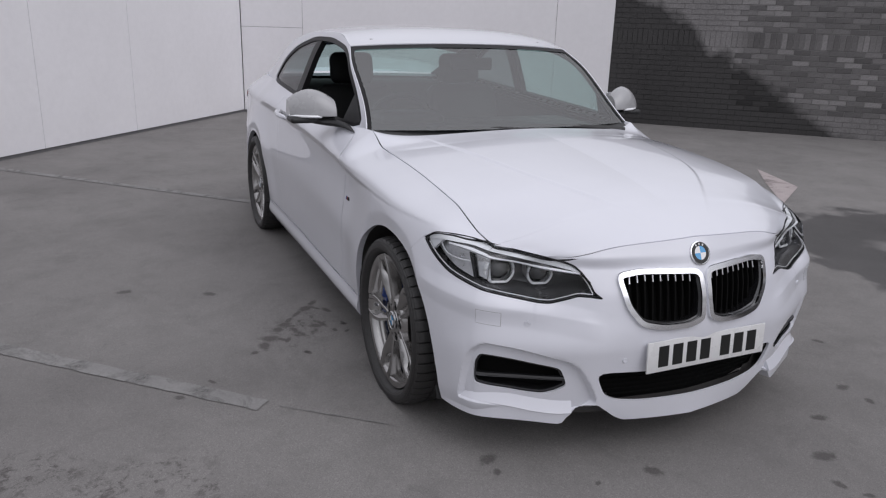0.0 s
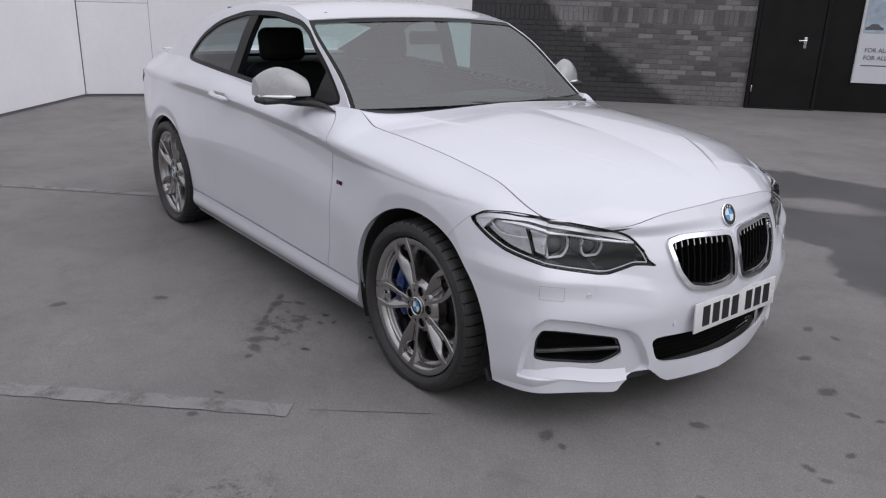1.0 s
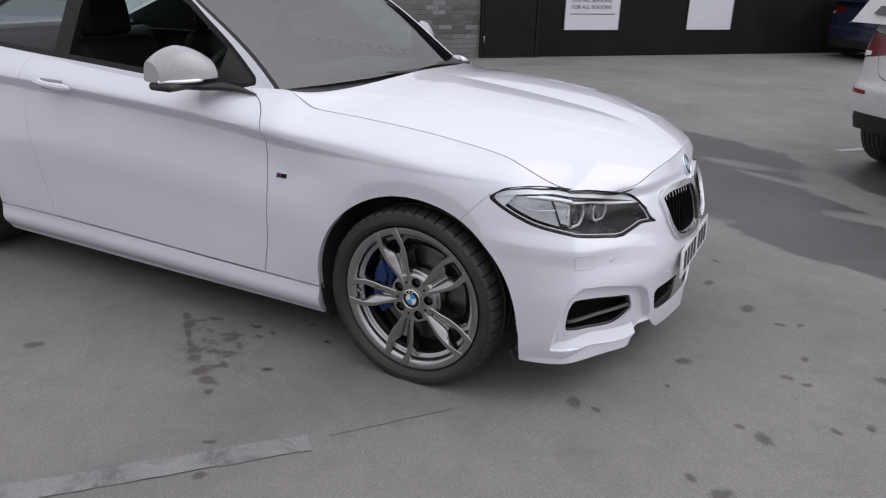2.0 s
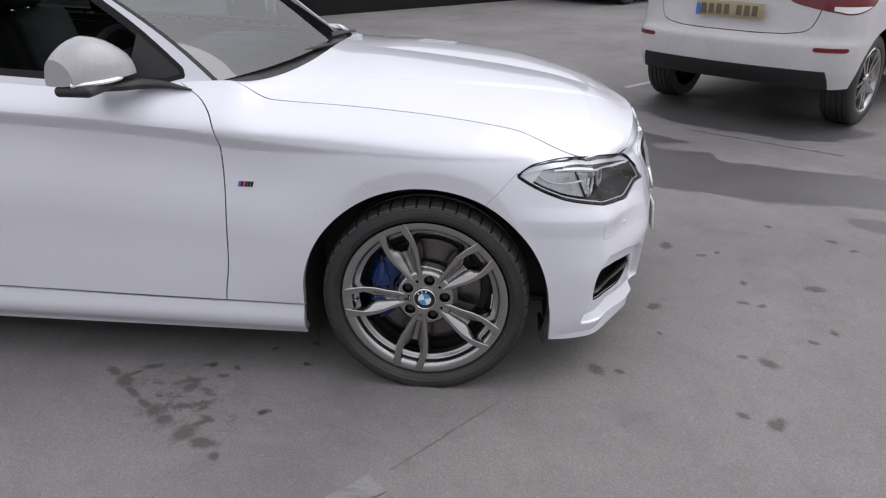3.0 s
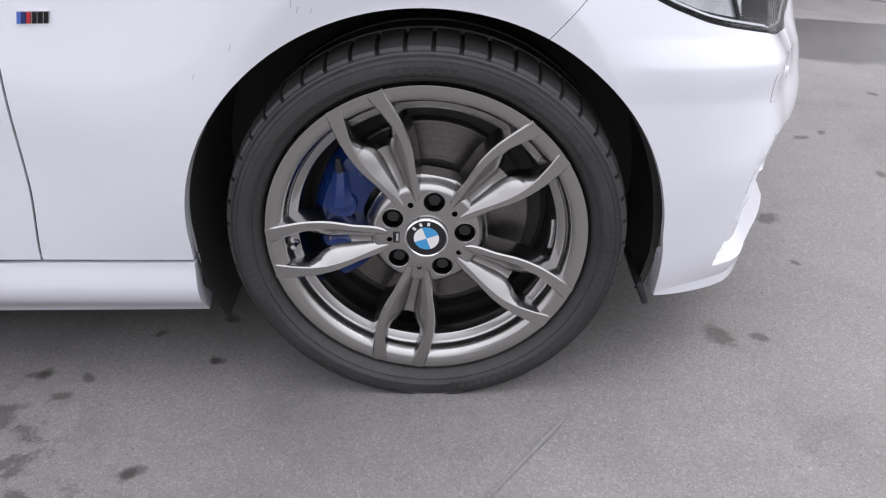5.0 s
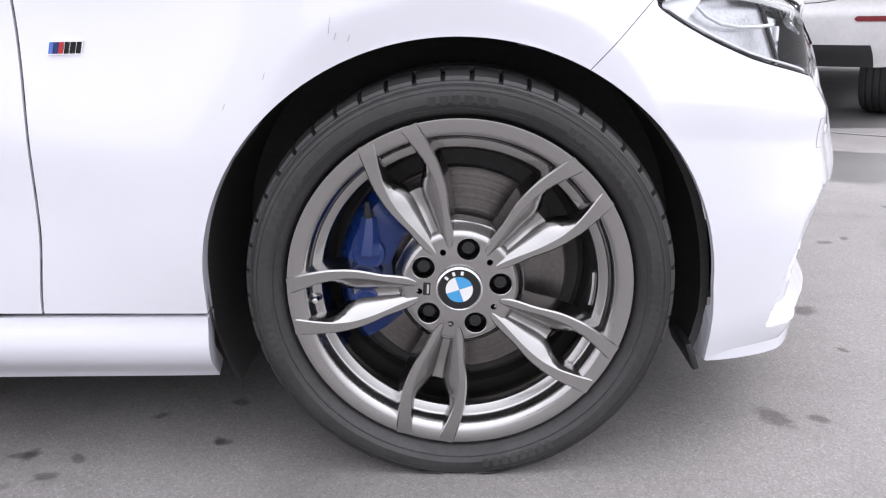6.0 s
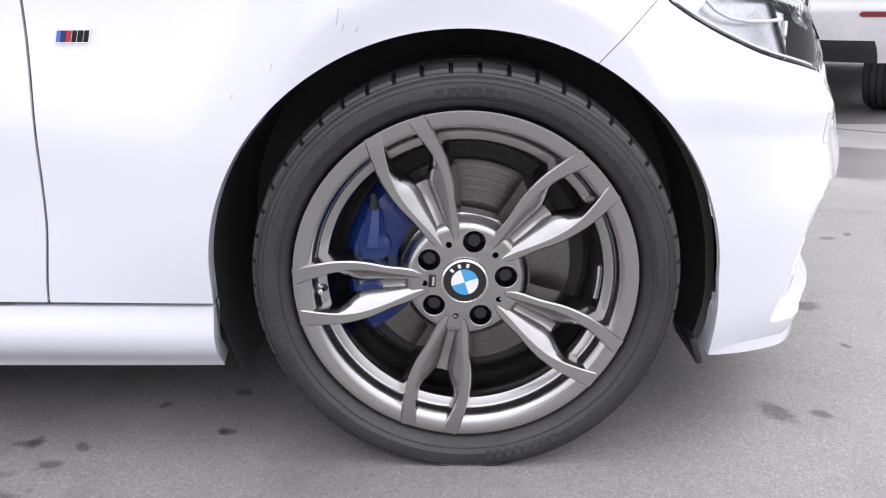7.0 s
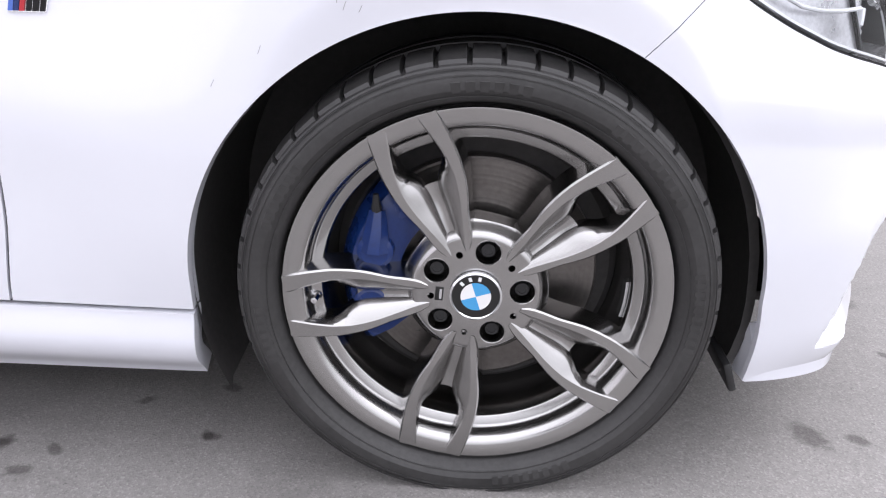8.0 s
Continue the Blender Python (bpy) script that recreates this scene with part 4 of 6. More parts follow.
def on_nose(s, z, inward=0.0):
    """The place on the nose at the way s and the height z."""
    v = np.linspace(0, 6, 400)
    p = body.point(np.full(400, abs(s)), v, inward)
    k = int(np.argmin(np.abs(p[:, 2] - z)))
    return Vector((p[k, 0], p[k, 1] * (1 if s >= 0 else -1), z))


def nose_dir(s):
    nrm = body.normal(np.array([abs(s)]))[0]
    return Vector((nrm[0], -nrm[1] * (1 if s >= 0 else -1), 0))


# kidney grilles: bright rims, dark backs and upright slats
for side in (1, -1):
    kid = near(KIDNEY, (0, 0.36), -0.012, CHROME, "kidney_grille", coupe, lambda s, z: [inside(KIDNEY, s, z) + 0.003, 0.014 - inside(KIDNEY, s, z)], 0.035, (side,), "oval grille with a bright chrome rim and black slats", ds=0.004)[0]
    near(KIDNEY, (0, 0.36), 0.045, VOID, "grille_back", kid, lambda s, z: [inside(KIDNEY, s, z) + 0.004], 0, (side,))
    near(KIDNEY, (0, 0.36), 0.002, GLOSS, "grille_rim", kid, lambda s, z: [inside(KIDNEY, s, z) - 0.013, 0.020 - inside(KIDNEY, s, z)], 0.04, (side,), ds=0.004)
    for k in range(9):
        sx = 0.050 + 0.029 * k
        zs = np.linspace(0.49, 0.69, 60)
        ok = [z for z in zs if inside(KIDNEY, np.array([sx - 0.02 * (0.69 - z)]), np.array([z]))[0] > 0.012]
        if len(ok) < 4:
            continue
        v = []
        for z in np.linspace(ok[0], ok[-1], 8):
            c = on_nose((sx - 0.02 * (0.69 - z)), z, 0.012 + 0.022 * ((ok[-1] - z) / 0.2))
            d = nose_dir(sx)
            t = Vector((-d.y, d.x, 0)) * 0.0042
            for o in (t - d * 0.03, t * 0.7, -t * 0.7, -t - d * 0.03):
                w = c + o
                v.append((w.x, w.y * side, w.z))
        f = grid_faces(8, 4) + [(28, 29, 30, 31), (3, 2, 1, 0)]
        slat = link_mesh("slat", v, f, VOID, kid)
        v = []
        for z in np.linspace(ok[-1] - 0.030, ok[-1] - 0.004, 4):
            c = on_nose((sx - 0.02 * (0.69 - z)), z, 0.008 + 0.022 * ((ok[-1] - z) / 0.2))
            d = nose_dir(sx)
            t = Vector((-d.y, d.x, 0)) * 0.0026
            for o in (t, t * 0.5 + d * 0.0015, -t * 0.5 + d * 0.0015, -t):
                w = c + o
                v.append((w.x, w.y * side, w.z))
        link_mesh("slat_head", v, grid_faces(4, 4), SILVER, slat)

# lower intake and corner intakes
intake = near(INTAKE, (0, 0.44), 0.06, VOID, "lower_intake", coupe, lambda s, z: [inside(INTAKE, s, z) + 0.02], 0, ((1, -1),), "black mesh lower air intake")[0]
for z in np.linspace(0.215, 0.335, 7):
    half = 0.36 - 0.6 * max(0, 0.26 - z)
    pts = [on_nose(s, z, 0.052) for s in np.linspace(-half, half, 21)]
    link_mesh("slat", *tube(pts, 0.004, 5), VOID, intake)
for side in (1, -1):
    fog = near(FOG, (0.40, 0.95), 0.055, VOID, "corner_intake", coupe, lambda s, z: [inside(FOG, s, z) + 0.02], 0, (side,), "black corner air intake with a horizontal vane")[0]
    near(FOG, (0.40, 0.95), 0.012, GLOSS, "intake_rim", fog, lambda s, z: [inside(FOG, s, z) + 0.002, 0.010 - inside(FOG, s, z)], 0.04, (side,))
    bar = [on_nose(s, 0.318 + 0.01 * (s - 0.5), 0.014) for s in np.linspace(0.49, 0.82, 14)]
    link_mesh("vane", *tube([(p.x, p.y * side, p.z) for p in bar], 0.011, 8, flat=0.8), GLOSS, fog)
    sp = np.linspace(0.470, 0.985, 36)
    edge_z = pchip([0.46, 0.52, 0.588, 0.688, 0.784, 0.90, 0.99], [0.200, 0.196, 0.201, 0.216, 0.226, 0.224, 0.215])
    edge_in = pchip([0.46, 0.51, 0.65, 0.80, 0.88, 0.95, 0.99], [0.031, 0.030, 0.030, 0.027, 0.022, 0.020, 0.022])
    low_z = pchip([0.46, 0.475, 0.508, 0.60, 0.90, 0.99], [0.197, 0.190, 0.154, 0.160, 0.168, 0.170])
    v = []
    for s in sp:
        d, top_z, lift = nose_dir(s), float(edge_z(s)), float(low_z(s))
        at_ = body.at(np.array([s]))[0]
        o = Vector((at_[0], -at_[1], 0)) - d * float(edge_in(s))
        reach = 0.0
        for r, z in ((-0.024, top_z + 0.046), (-0.012, top_z + 0.024), (reach - 0.0015, top_z + 0.0025), (reach, top_z), (reach - 0.005, top_z - 0.004), (reach - 0.007, lift), (-0.045, lift)):
            p = o + d * r
            v.append((p.x, p.y * side, max(z, lift)))
    f = grid_faces(36, 7)
    f += [tuple(range(7)), tuple(range(36 * 7 - 1, 35 * 7 - 1, -1))]
    link_mesh("splitter", v, f, PAINT, coupe)

# headlights: lens, dark bowl, bright eyebrow, projector units and rings
for side in (1, -1):
    lens = near(LIGHT, (0.36, 1.2), 0.002, LENS, "headlight", coupe, lambda s, z: [inside(LIGHT, s, z) - 0.002], 0, (side,), "clear headlight with two round projectors")[0]
    lens.visible_shadow = False
    near(LIGHT, (0.36, 1.2), 0.004, TRIM, "light_rim", lens, lambda s, z: [inside(LIGHT, s, z) + 0.002, 0.0020 - inside(LIGHT, s, z)], 0.004, (side,))
    # the housing: a dark tub behind the lens
    loop = [on_nose(s_, min(z_, float(LIGHT_TOP(s_)) - 0.002), 0.010) for s_, z_ in rounded(LIGHT[::6], 3)]
    mid_z = sum(p.z for p in loop) / len(loop)
    rings = [[Vector((p.x - 0.10 * t, p.y + 0.055 * t, p.z + (mid_z - p.z) * 0.25 * t)) for p in loop] for t in (0, 0.4, 0.8, 1.0)]
    v = [(p.x, p.y * side, p.z) for ring in rings for p in ring]
    k_ = len(loop)
    f = [(i * k_ + j, i * k_ + (j + 1) % k_, (i + 1) * k_ + (j + 1) % k_, (i + 1) * k_ + j) for i in range(3) for j in range(k_)] + [tuple(range(3 * k_, 4 * k_))]
    link_mesh("light_bowl", v, f, BOWL, lens)
    dark_line = pchip([0, 1, 2, 3, 4, 5, 6, 7, 8], [tuple(p) for p in (on_nose(1.115, 0.736), on_nose(1.06, 0.764), on_nose(1.0, 0.768), on_nose(0.945, 0.762), (0.471, -0.676, 0.755), (0.538, -0.600, 0.741), (0.604, -0.516, 0.7235), on_nose(0.495, 0.704), on_nose(0.43, 0.652))])
    link_mesh("light_seal", *tube([(x, y * side, z) for x, y, z in dark_line(np.linspace(0, 8, 50))], 0.0024, 6), TRIM, lens, "black seal along the top of the headlight")
    inner = lambda s, z: inside(LIGHT, s, z)
    brow_top = [on_nose(1.10, 0.744, 0.008), on_nose(1.05, 0.758, 0.008), on_nose(1.0, 0.760, 0.008), on_nose(0.945, 0.754, 0.008), Vector((0.465, -0.668, 0.7475)), Vector((0.533, -0.593, 0.734)), Vector((0.598, -0.510, 0.7165)), on_nose(0.495, 0.697, 0.008), on_nose(0.458, 0.676, 0.008)]
    brow_low = [on_nose(s_, float(BROW_MID(s_)), 0.008) for s_ in (1.10, 1.045, 0.985, 0.93, 0.82, 0.70, 0.60, 0.51, 0.456)]
    t_ = np.linspace(0, 8, 48)
    top_l, low_l = pchip(range(9), [tuple(p) for p in brow_top])(t_), pchip(range(9), [tuple(p) for p in brow_low])(t_)
    v = []
    for a_, c_ in zip(top_l, low_l):
        for w_, in_ in ((0, 0.012), (0, 0), (0.5, -0.0015), (1, 0), (1, 0.014)):
            p = a_ + (c_ - a_) * w_
            v.append((p[0] - in_ * 0.8, (p[1] + in_ * 0.5) * side, p[2]))
    link_mesh("light_eyebrow", v, grid_faces(48, 5), DRL, lens, "bright white eyebrow bar")
    near(LIGHT, (0.36, 1.2), 0.012, GLOSS, "light_slit", lens, lambda s, z: [BROW_MID(s) - z, z - BROW_LOW(s), s - 0.50, 0.97 - s], 0.006, (side,))
    near(LIGHT, (0.36, 1.2), 0.008, DRL, "light_strip", lens, lambda s, z: [BROW_LOW(s) + 0.0052 - z, z - BROW_LOW(s), s - 0.465, 1.0 - s], 0.008, (side,), ds=0.004)
    near(LIGHT, (0.36, 1.2), 0.008, DRL, "light_strip", lens, lambda s, z: [inner(s, z) - 0.0066, 0.0096 - inner(s, z), BROW_LOW(s) - 0.004 - z, s - 0.42], 0.003, (side,), ds=0.004)
    near(LIGHT, (0.36, 1.2), 0.014, DRL, "light_corner", lens, lambda s, z: [inner(s, z) - 0.006, s - 1.035 - 0.9 * (0.742 - z), BROW_MID(s) - z], 0.01, (side,), ds=0.004)
    near(LIGHT, (0.36, 1.2), 0.036, REFLECTOR, "side_reflector", lens, lambda s, z: [inner(s, z) - 0.010, BROW_LOW(s) - 0.002 - z, s - 0.905 - 0.5 * (z - 0.69)], 0.012, (side,), "ribbed bright side reflector")
    near(LIGHT, (0.36, 1.2), 0.050, SILVER, "main_reflector", lens, lambda s, z: [inner(s, z) - 0.016, BROW_LOW(s) - 0.004 - z, s - 0.80 - 0.4 * (z - 0.69), 0.90 + 0.5 * (z - 0.69) - s], 0.03, (side,))
    near(LIGHT, (0.36, 1.2), 0.030, TRIM, "reflector_edge", lens, lambda s, z: [inner(s, z) - 0.010, BROW_LOW(s) - 0.002 - z, 0.0022 - abs(s - 0.902 - 0.5 * (z - 0.69))], 0.02, (side,), ds=0.003)
    rod = [on_nose(s0, z0, 0.022) for s0, z0 in ((1.045, 0.730), (1.028, 0.714), (1.005, 0.703), (0.975, 0.698), (0.94, 0.697), (0.905, 0.699))]
    link_mesh("light_guide", *tube([(p.x, p.y * side, p.z) for p in rod], 0.0028, 8), DRL, lens, "thin white light guide")
    for (x0, y0, z0), rad in (((0.497, -0.648, 0.668), 0.050), ((0.538, -0.516, 0.656), 0.043)):
        c, d = Vector((x0, y0, z0)), Vector((0.97, -0.24, 0)).normalized()
        rot = Vector((0, -1, 0)).rotation_difference(d).to_matrix().to_4x4()
        place = lambda v: [(p.x, p.y * side, p.z) for p in (Matrix.Translation(c) @ rot @ Vector(q) for q in v)]
        for nm, prof, mt in (("projector_drum", [(rad * 0.66, -0.03), (rad * 0.70, 0.000), (rad * 0.84, 0.004), (rad * 0.86, -0.03)], GLOSS), ("projector_collar", [(rad * 0.88, 0.002), (rad * 1.0, -0.006), (rad * 1.04, -0.05)], REFLECTOR), ("projector_lens", [(0.0005, 0.014), (rad * 0.3, 0.012), (rad * 0.55, 0.004), (rad * 0.69, -0.010)], BOWL)):
            v, f = lathe(prof, 28)
            link_mesh(nm, place(v), f if side > 0 else [k[::-1] for k in f], mt, lens)
        # an open ring with a flattened foot
        ring = []
        for a_ in np.radians(np.linspace(148, 392, 30)):
            zz = max(math.sin(a_), -0.86)
            ring.append((rad * 0.97 * math.cos(a_), -0.012, rad * 0.97 * zz))
        link_mesh("projector_ring", *tube(place(ring), 0.0046, 8), DRL, lens, "open white light ring")

# washer covers, parking sensors, small trim
for side in (1, -1):
    near(None, (0.70, 0.86), -0.0008, PAINT, "washer_cover", coupe, lambda s, z: [0.044 - abs(s - 0.772), 0.022 - abs(z - 0.534 - 0.10 * (s - 0.772))], 0.004, (side,))
    near(None, (0.70, 0.86), -0.0002, MIRROR_CAP, "cover_joint", coupe, lambda s, z: [0.0455 - abs(s - 0.772), 0.0235 - abs(z - 0.534 - 0.10 * (s - 0.772)), np.maximum(abs(s - 0.772) - 0.044, abs(z - 0.534 - 0.10 * (s - 0.772)) - 0.022)], 0, (side,), ds=0.003)
    for s0, z0 in ((0.642, 0.518), (0.30, 0.395)):
        c, d = on_nose(s0, z0), nose_dir(s0)
        rot = Vector((0, -1, 0)).rotation_difference(d).to_matrix().to_4x4()
        v, f = lathe([(0.0005, 0.002), (0.0085, 0.0025), (0.0095, -0.001), (0.0105, 0.001), (0.0115, -0.004)], 20)
        v = [Matrix.Translation(c) @ rot @ Vector(p) for p in v]
        link_mesh("parking_sensor", [(p.x, p.y * side, p.z) for p in v], f, PAINT, coupe)
    # wing badge: a small tricolour strip
    base = body.point(np.array([body.s_at(-0.545)]), np.array([3.55]))[0]
    yb = base[1] - 0.0015
    slant = lambda x0, x1, z0, z1, y: ([((x0 if c in (0, 3) else x1) + 0.30 * ((z0, z1)[c > 1] - 0.686), (yb - d) * side, (z0, z1)[c > 1]) for d in (y, -0.002) for c in range(4)],
                                       [(0, 1, 2, 3), (0, 4, 5, 1), (1, 5, 6, 2), (2, 6, 7, 3), (3, 7, 4, 0)])
    badge = link_mesh("wing_badge", *slant(-0.573, -0.525, 0.677, 0.695, 0.0015), CHROME, coupe, "small chrome badge with blue and red stripes", smooth=False)
    for k, mt in enumerate((STRIPE_BLUE, BLUE, STRIPE_RED)):
        link_mesh("stripe", *slant(-0.572 + 0.007 * k, -0.566 + 0.007 * k, 0.678, 0.694, 0.003), mt, badge, smooth=False)
    for x0, x1 in ((-0.550, -0.544), (-0.542, -0.535), (-0.533, -0.527)):
        link_mesh("stripe", *slant(x0, x1, 0.678, 0.694, 0.003), TRIM, badge, smooth=False)


# added black strips that stand in for the shade in the door and sill gaps
def skin_point(x, z, inward):
    v = np.linspace(0, 6, 500)
    p = body.point(np.full(500, body.s_at(x)), v, inward)
    return p[int(np.argmin(np.abs(p[:, 2] - z)))]


GAP = pchip([0.1, 0.28, 0.43, 0.68, 0.84, 0.885, 0.93, 0.958, 1.2], [-0.668, -0.657, -0.633, -0.618, -0.624, -0.642, -0.688, -0.740, -1.1])
for side in (1, -1):
    line = [skin_point(float(GAP(z)), z, 0.007) for z in np.linspace(0.290, 0.945, 46)]
    link_mesh("door_seal", *tube([(p[0], p[1] * side, p[2]) for p in line], 0.0034, 6), TRIM, coupe, "black rubber door seal")
    line = [skin_point(x, 0.2815 + 0.010 * float(step(-0.7, -2.2, x)), 0.007) for x in np.linspace(-0.40, -1.93, 40)]
    link_mesh("sill_seal", *tube([(p[0], p[1] * side, p[2]) for p in line], 0.0026, 6), TRIM, coupe, "black rubber sill seal")

# thin dirt streaks on the wing behind the arch
for x, z, h in ((-0.175, 0.700, 0.022), (-0.168, 0.692, 0.010), (-0.270, 0.640, 0.010), (-0.330, 0.600, 0.008), (-0.150, 0.690, 0.008)):
    ss = body.s_at(x)
    vv = np.linspace(1, 5, 800)
    col = body.point(np.full(800, ss), vv, -0.0006)
    zs = [int(np.argmin(np.abs(col[:, 2] - zz))) for zz in np.linspace(z, z + h, 5)]
    v = [(x + dx + 0.004 * k / 4, col[i, 1], col[i, 2]) for k, i in enumerate(zs) for dx in (-0.0004, 0.0004)]
    link_mesh("scuff", v, grid_faces(5, 2), MIRROR_CAP, coupe)


def roundel(parent, m, r, thick=0.004):
    """A round badge: dark ring, bright rims and four quarters."""
    v, f = lathe([(r, 0), (r, thick), (r * 0.93, thick * 1.3), (r * 0.9, thick)], 40)
    rim = link_mesh("badge", [m @ Vector(p) for p in v], f, CHROME, parent, "round badge in blue, white and black")
    v, f = lathe([(r * 0.91, thick), (r * 0.58, thick * 1.05)], 40)
    link_mesh("badge_ring", [m @ Vector(p) for p in v], f, INK, rim)
    for k in range(4):
        a = np.linspace(k * math.pi / 2, (k + 1) * math.pi / 2, 9)
        v = [(0, -thick * 1.15, 0)] + [(r * 0.58 * math.cos(t), -thick * 1.1, r * 0.58 * math.sin(t)) for t in a]
        link_mesh("badge_quarter", [m @ Vector(p) for p in v], [(0, i, i + 1) for i in range(1, 9)], (BADGE_BLUE, BADGE_WHITE)[k % 2], rim)
    for turn in (62, 90, 118):
        t = radians(turn)
        v, f = [], [(0, 1, 2, 3)]
        for rr_, da in ((0.66, -0.09), (0.66, 0.09), (0.83, 0.075), (0.83, -0.075)):
            v.append((r * rr_ * math.cos(t + da), -thick * 1.16, r * rr_ * math.sin(t + da)))
        link_mesh("badge_mark", [m @ Vector(p) for p in v], f, BADGE_WHITE, rim, smooth=False)
    return rim


a, b_ = on_nose(0.0, 0.712), on_nose(0.0, 0.742)
up = (b_ - a).normalized()
out = Vector((up.z, 0, -up.x))
seat_m = Matrix((out.cross(up) * -1, -out, up)).transposed().to_4x4()
roundel(coupe, Matrix.Translation((a + b_) / 2) @ seat_m, 0.041)

# front plate with plain bars for its characters
plate = part("number_plate", box_bm(0.006, 0.52, 0.109, (0.797, 0.025, 0.403), 0.002, m=Matrix.Rotation(-0.06, 3, "Y")), PLATE, coupe, "white front plate with black bars")
plate_y = -0.168
for k in range(7):
    part("bar", box_bm(0.002, 0.042, 0.074, (0.8002, plate_y, 0.403), m=Matrix.Rotation(-0.06, 3, "Y")), INK, plate)
    plate_y += 0.060 + (0.030 if k == 3 else 0)

# ---- wheels ----
def make_wheel(parent, centre, turn, side, front=True):
    """A ten-spoke alloy wheel (five pairs) in its tyre; depth 0 is the hub cap's plane, outwards positive."""
    base = Matrix.Translation(centre) @ (Matrix.Identity(4) if side > 0 else pose(0, 0, 0, 0, 0, 180)) @ pose(0, 0, 0, 0, -turn, 0)
    put = lambda v: [base @ Vector(p) for p in v]
    T_R = 0.333
    # tyre: sidewall, shoulder blocks parted by slots, and tread grooves
    prof = [(0.252, -0.014), (0.2672, -0.006), (0.2705, 0.002), (0.2740, 0.0150), (0.2815, 0.0265), (0.2915, 0.0330), (0.303, 0.0340), (0.3125, 0.0312), (0.3195, 0.0255), (0.3215, 0.0215), (0.3262, 0.0185), (0.3305, 0.004), (T_R, -0.016), (T_R, -0.055), (T_R - 0.007, -0.058), (T_R - 0.007, -0.064), (T_R, -0.067), (T_R, -0.105), (T_R - 0.007, -0.108), (T_R - 0.007, -0.115), (T_R, -0.118), (T_R, -0.150), (0.328, -0.180), (0.305, -0.200), (0.25, -0.19)]
    ang = np.radians([360 / 50 * k + o for k in range(50) for o in (-0.62, -0.40, 0.40, 0.62, 2.2, 3.6, 5.0)])
    seg = len(ang)
    v, f = lathe(prof, seg)
    p_ = np.asarray(prof)
    v = np.stack([np.outer(np.cos(ang), p_[:, 0]), np.broadcast_to(-p_[:, 1], (seg, len(p_))), np.outer(np.sin(ang), p_[:, 0])], -1)
    for i in range(seg):
        if i % 7 in (1, 2):
            for j, sunk in ((9, 0.994), (10, 0.984), (11, 0.974), (12, 0.972), (13, 0.972)):
                v[i, j, 0] *= sunk
                v[i, j, 2] *= sunk
                v[i, j, 1] += 0.004
    # the tyre stands flat on the ground
    spin = radians(turn)
    low = v[..., 0] * math.sin(spin) + v[..., 2] * math.cos(spin)
    sink = 0.001 - HUB_Z - low
    lift = (sink + np.sqrt(sink * sink + 0.006**2)) / 2 - 0.0022 * (sink > -0.03)
    lift = np.maximum(np.maximum(lift, 0), sink)
    v[..., 0] += lift * math.sin(spin)
    v[..., 2] += lift * math.cos(spin)
    wheel = new("wheel")
    wheel.parent = parent
    tyre = link_mesh("tyre", put(v.reshape(-1, 3)), f, RUBBER, wheel, "black low-profile tyre", sharp=24)
    for r, w in ((0.3085, 0.0012), (0.2835, 0.0008), (0.3170, 0.0008)):
        d = float(np.interp(r, [0.2705, 0.2740, 0.2815, 0.2915, 0.303, 0.3125], [0.002, 0.0150, 0.0265, 0.0330, 0.0340, 0.0312]))
        vv, ff = lathe([(r - w, d - 0.001), (r - w * 0.5, d + 0.0012), (r + w * 0.5, d + 0.0012), (r + w, d - 0.001)], 120)
        link_mesh("sidewall_rib", put(vv), ff, RUBBER, tyre)
    # raised marks on the sidewall
    for a0, a1, cnt in ((58, 30, 9), (98, 78, 6), (12, -12, 10), (-160, -178, 7), (-60, -84, 8), (160, 140, 7)):
        for k in range(cnt):
            t0 = radians(a0 + (a1 - a0) * k / cnt)
            t1 = t0 + radians((a1 - a0) / cnt * 0.62)
            marks_v = []
            for t in (t0, t1):
                for r, d in ((0.2875, 0.0300), (0.2885, 0.0322), (0.3015, 0.0352), (0.3025, 0.0335)):
                    marks_v.append((r * math.cos(t), -d, r * math.sin(t)))
            link_mesh("sidewall_mark", put(marks_v), [(j, j + 1, j + 5, j + 4) for j in range(3)], RUBBER, tyre)
    # rim and barrel
    v, f = lathe([(0.254, -0.010), (0.2660, 0.004), (0.2672, 0.0098), (0.2662, 0.0124), (0.2638, 0.0128), (0.2570, 0.0110), (0.2480, 0.0094), (0.2425, 0.0066), (0.2370, -0.002), (0.2350, -0.012), (0.2332, -0.0185), (0.2308, -0.0200), (0.2200, -0.0222), (0.2182, -0.0250), (0.2170, -0.050), (0.2120, -0.085), (0.2120, -0.150), (0.23, -0.185)], 120)
    rim = link_mesh("rim", put(v), f, ALLOY, wheel, "satin grey alloy rim", sharp=50)
    # hub plate with holes for five bolts
    rr, aa = np.linspace(0.028, 0.108, 28), np.linspace(0, 2 * math.pi, 181)
    A, R_ = np.meshgrid(aa, rr, indexing="ij")
    hx, hz = R_ * np.cos(A), R_ * np.sin(A)
    hd = -0.005 - 0.002 * step(0.050, 0.080, R_) - 0.022 * step(0.083, 0.107, R_) ** 1.2
    fields = []
    lugs = [radians(41 + 36 + 72 * k) for k in range(5)]
    for t in lugs:
        fields.append(np.hypot(hx - 0.0645 * math.cos(t), hz - 0.0645 * math.sin(t)) - 0.0178)
    for k in range(5):
        t = radians(41 + 72 * k)
        fields.append(np.hypot(hx - 0.063 * math.cos(t), hz - 0.063 * math.sin(t)) - 0.0050)
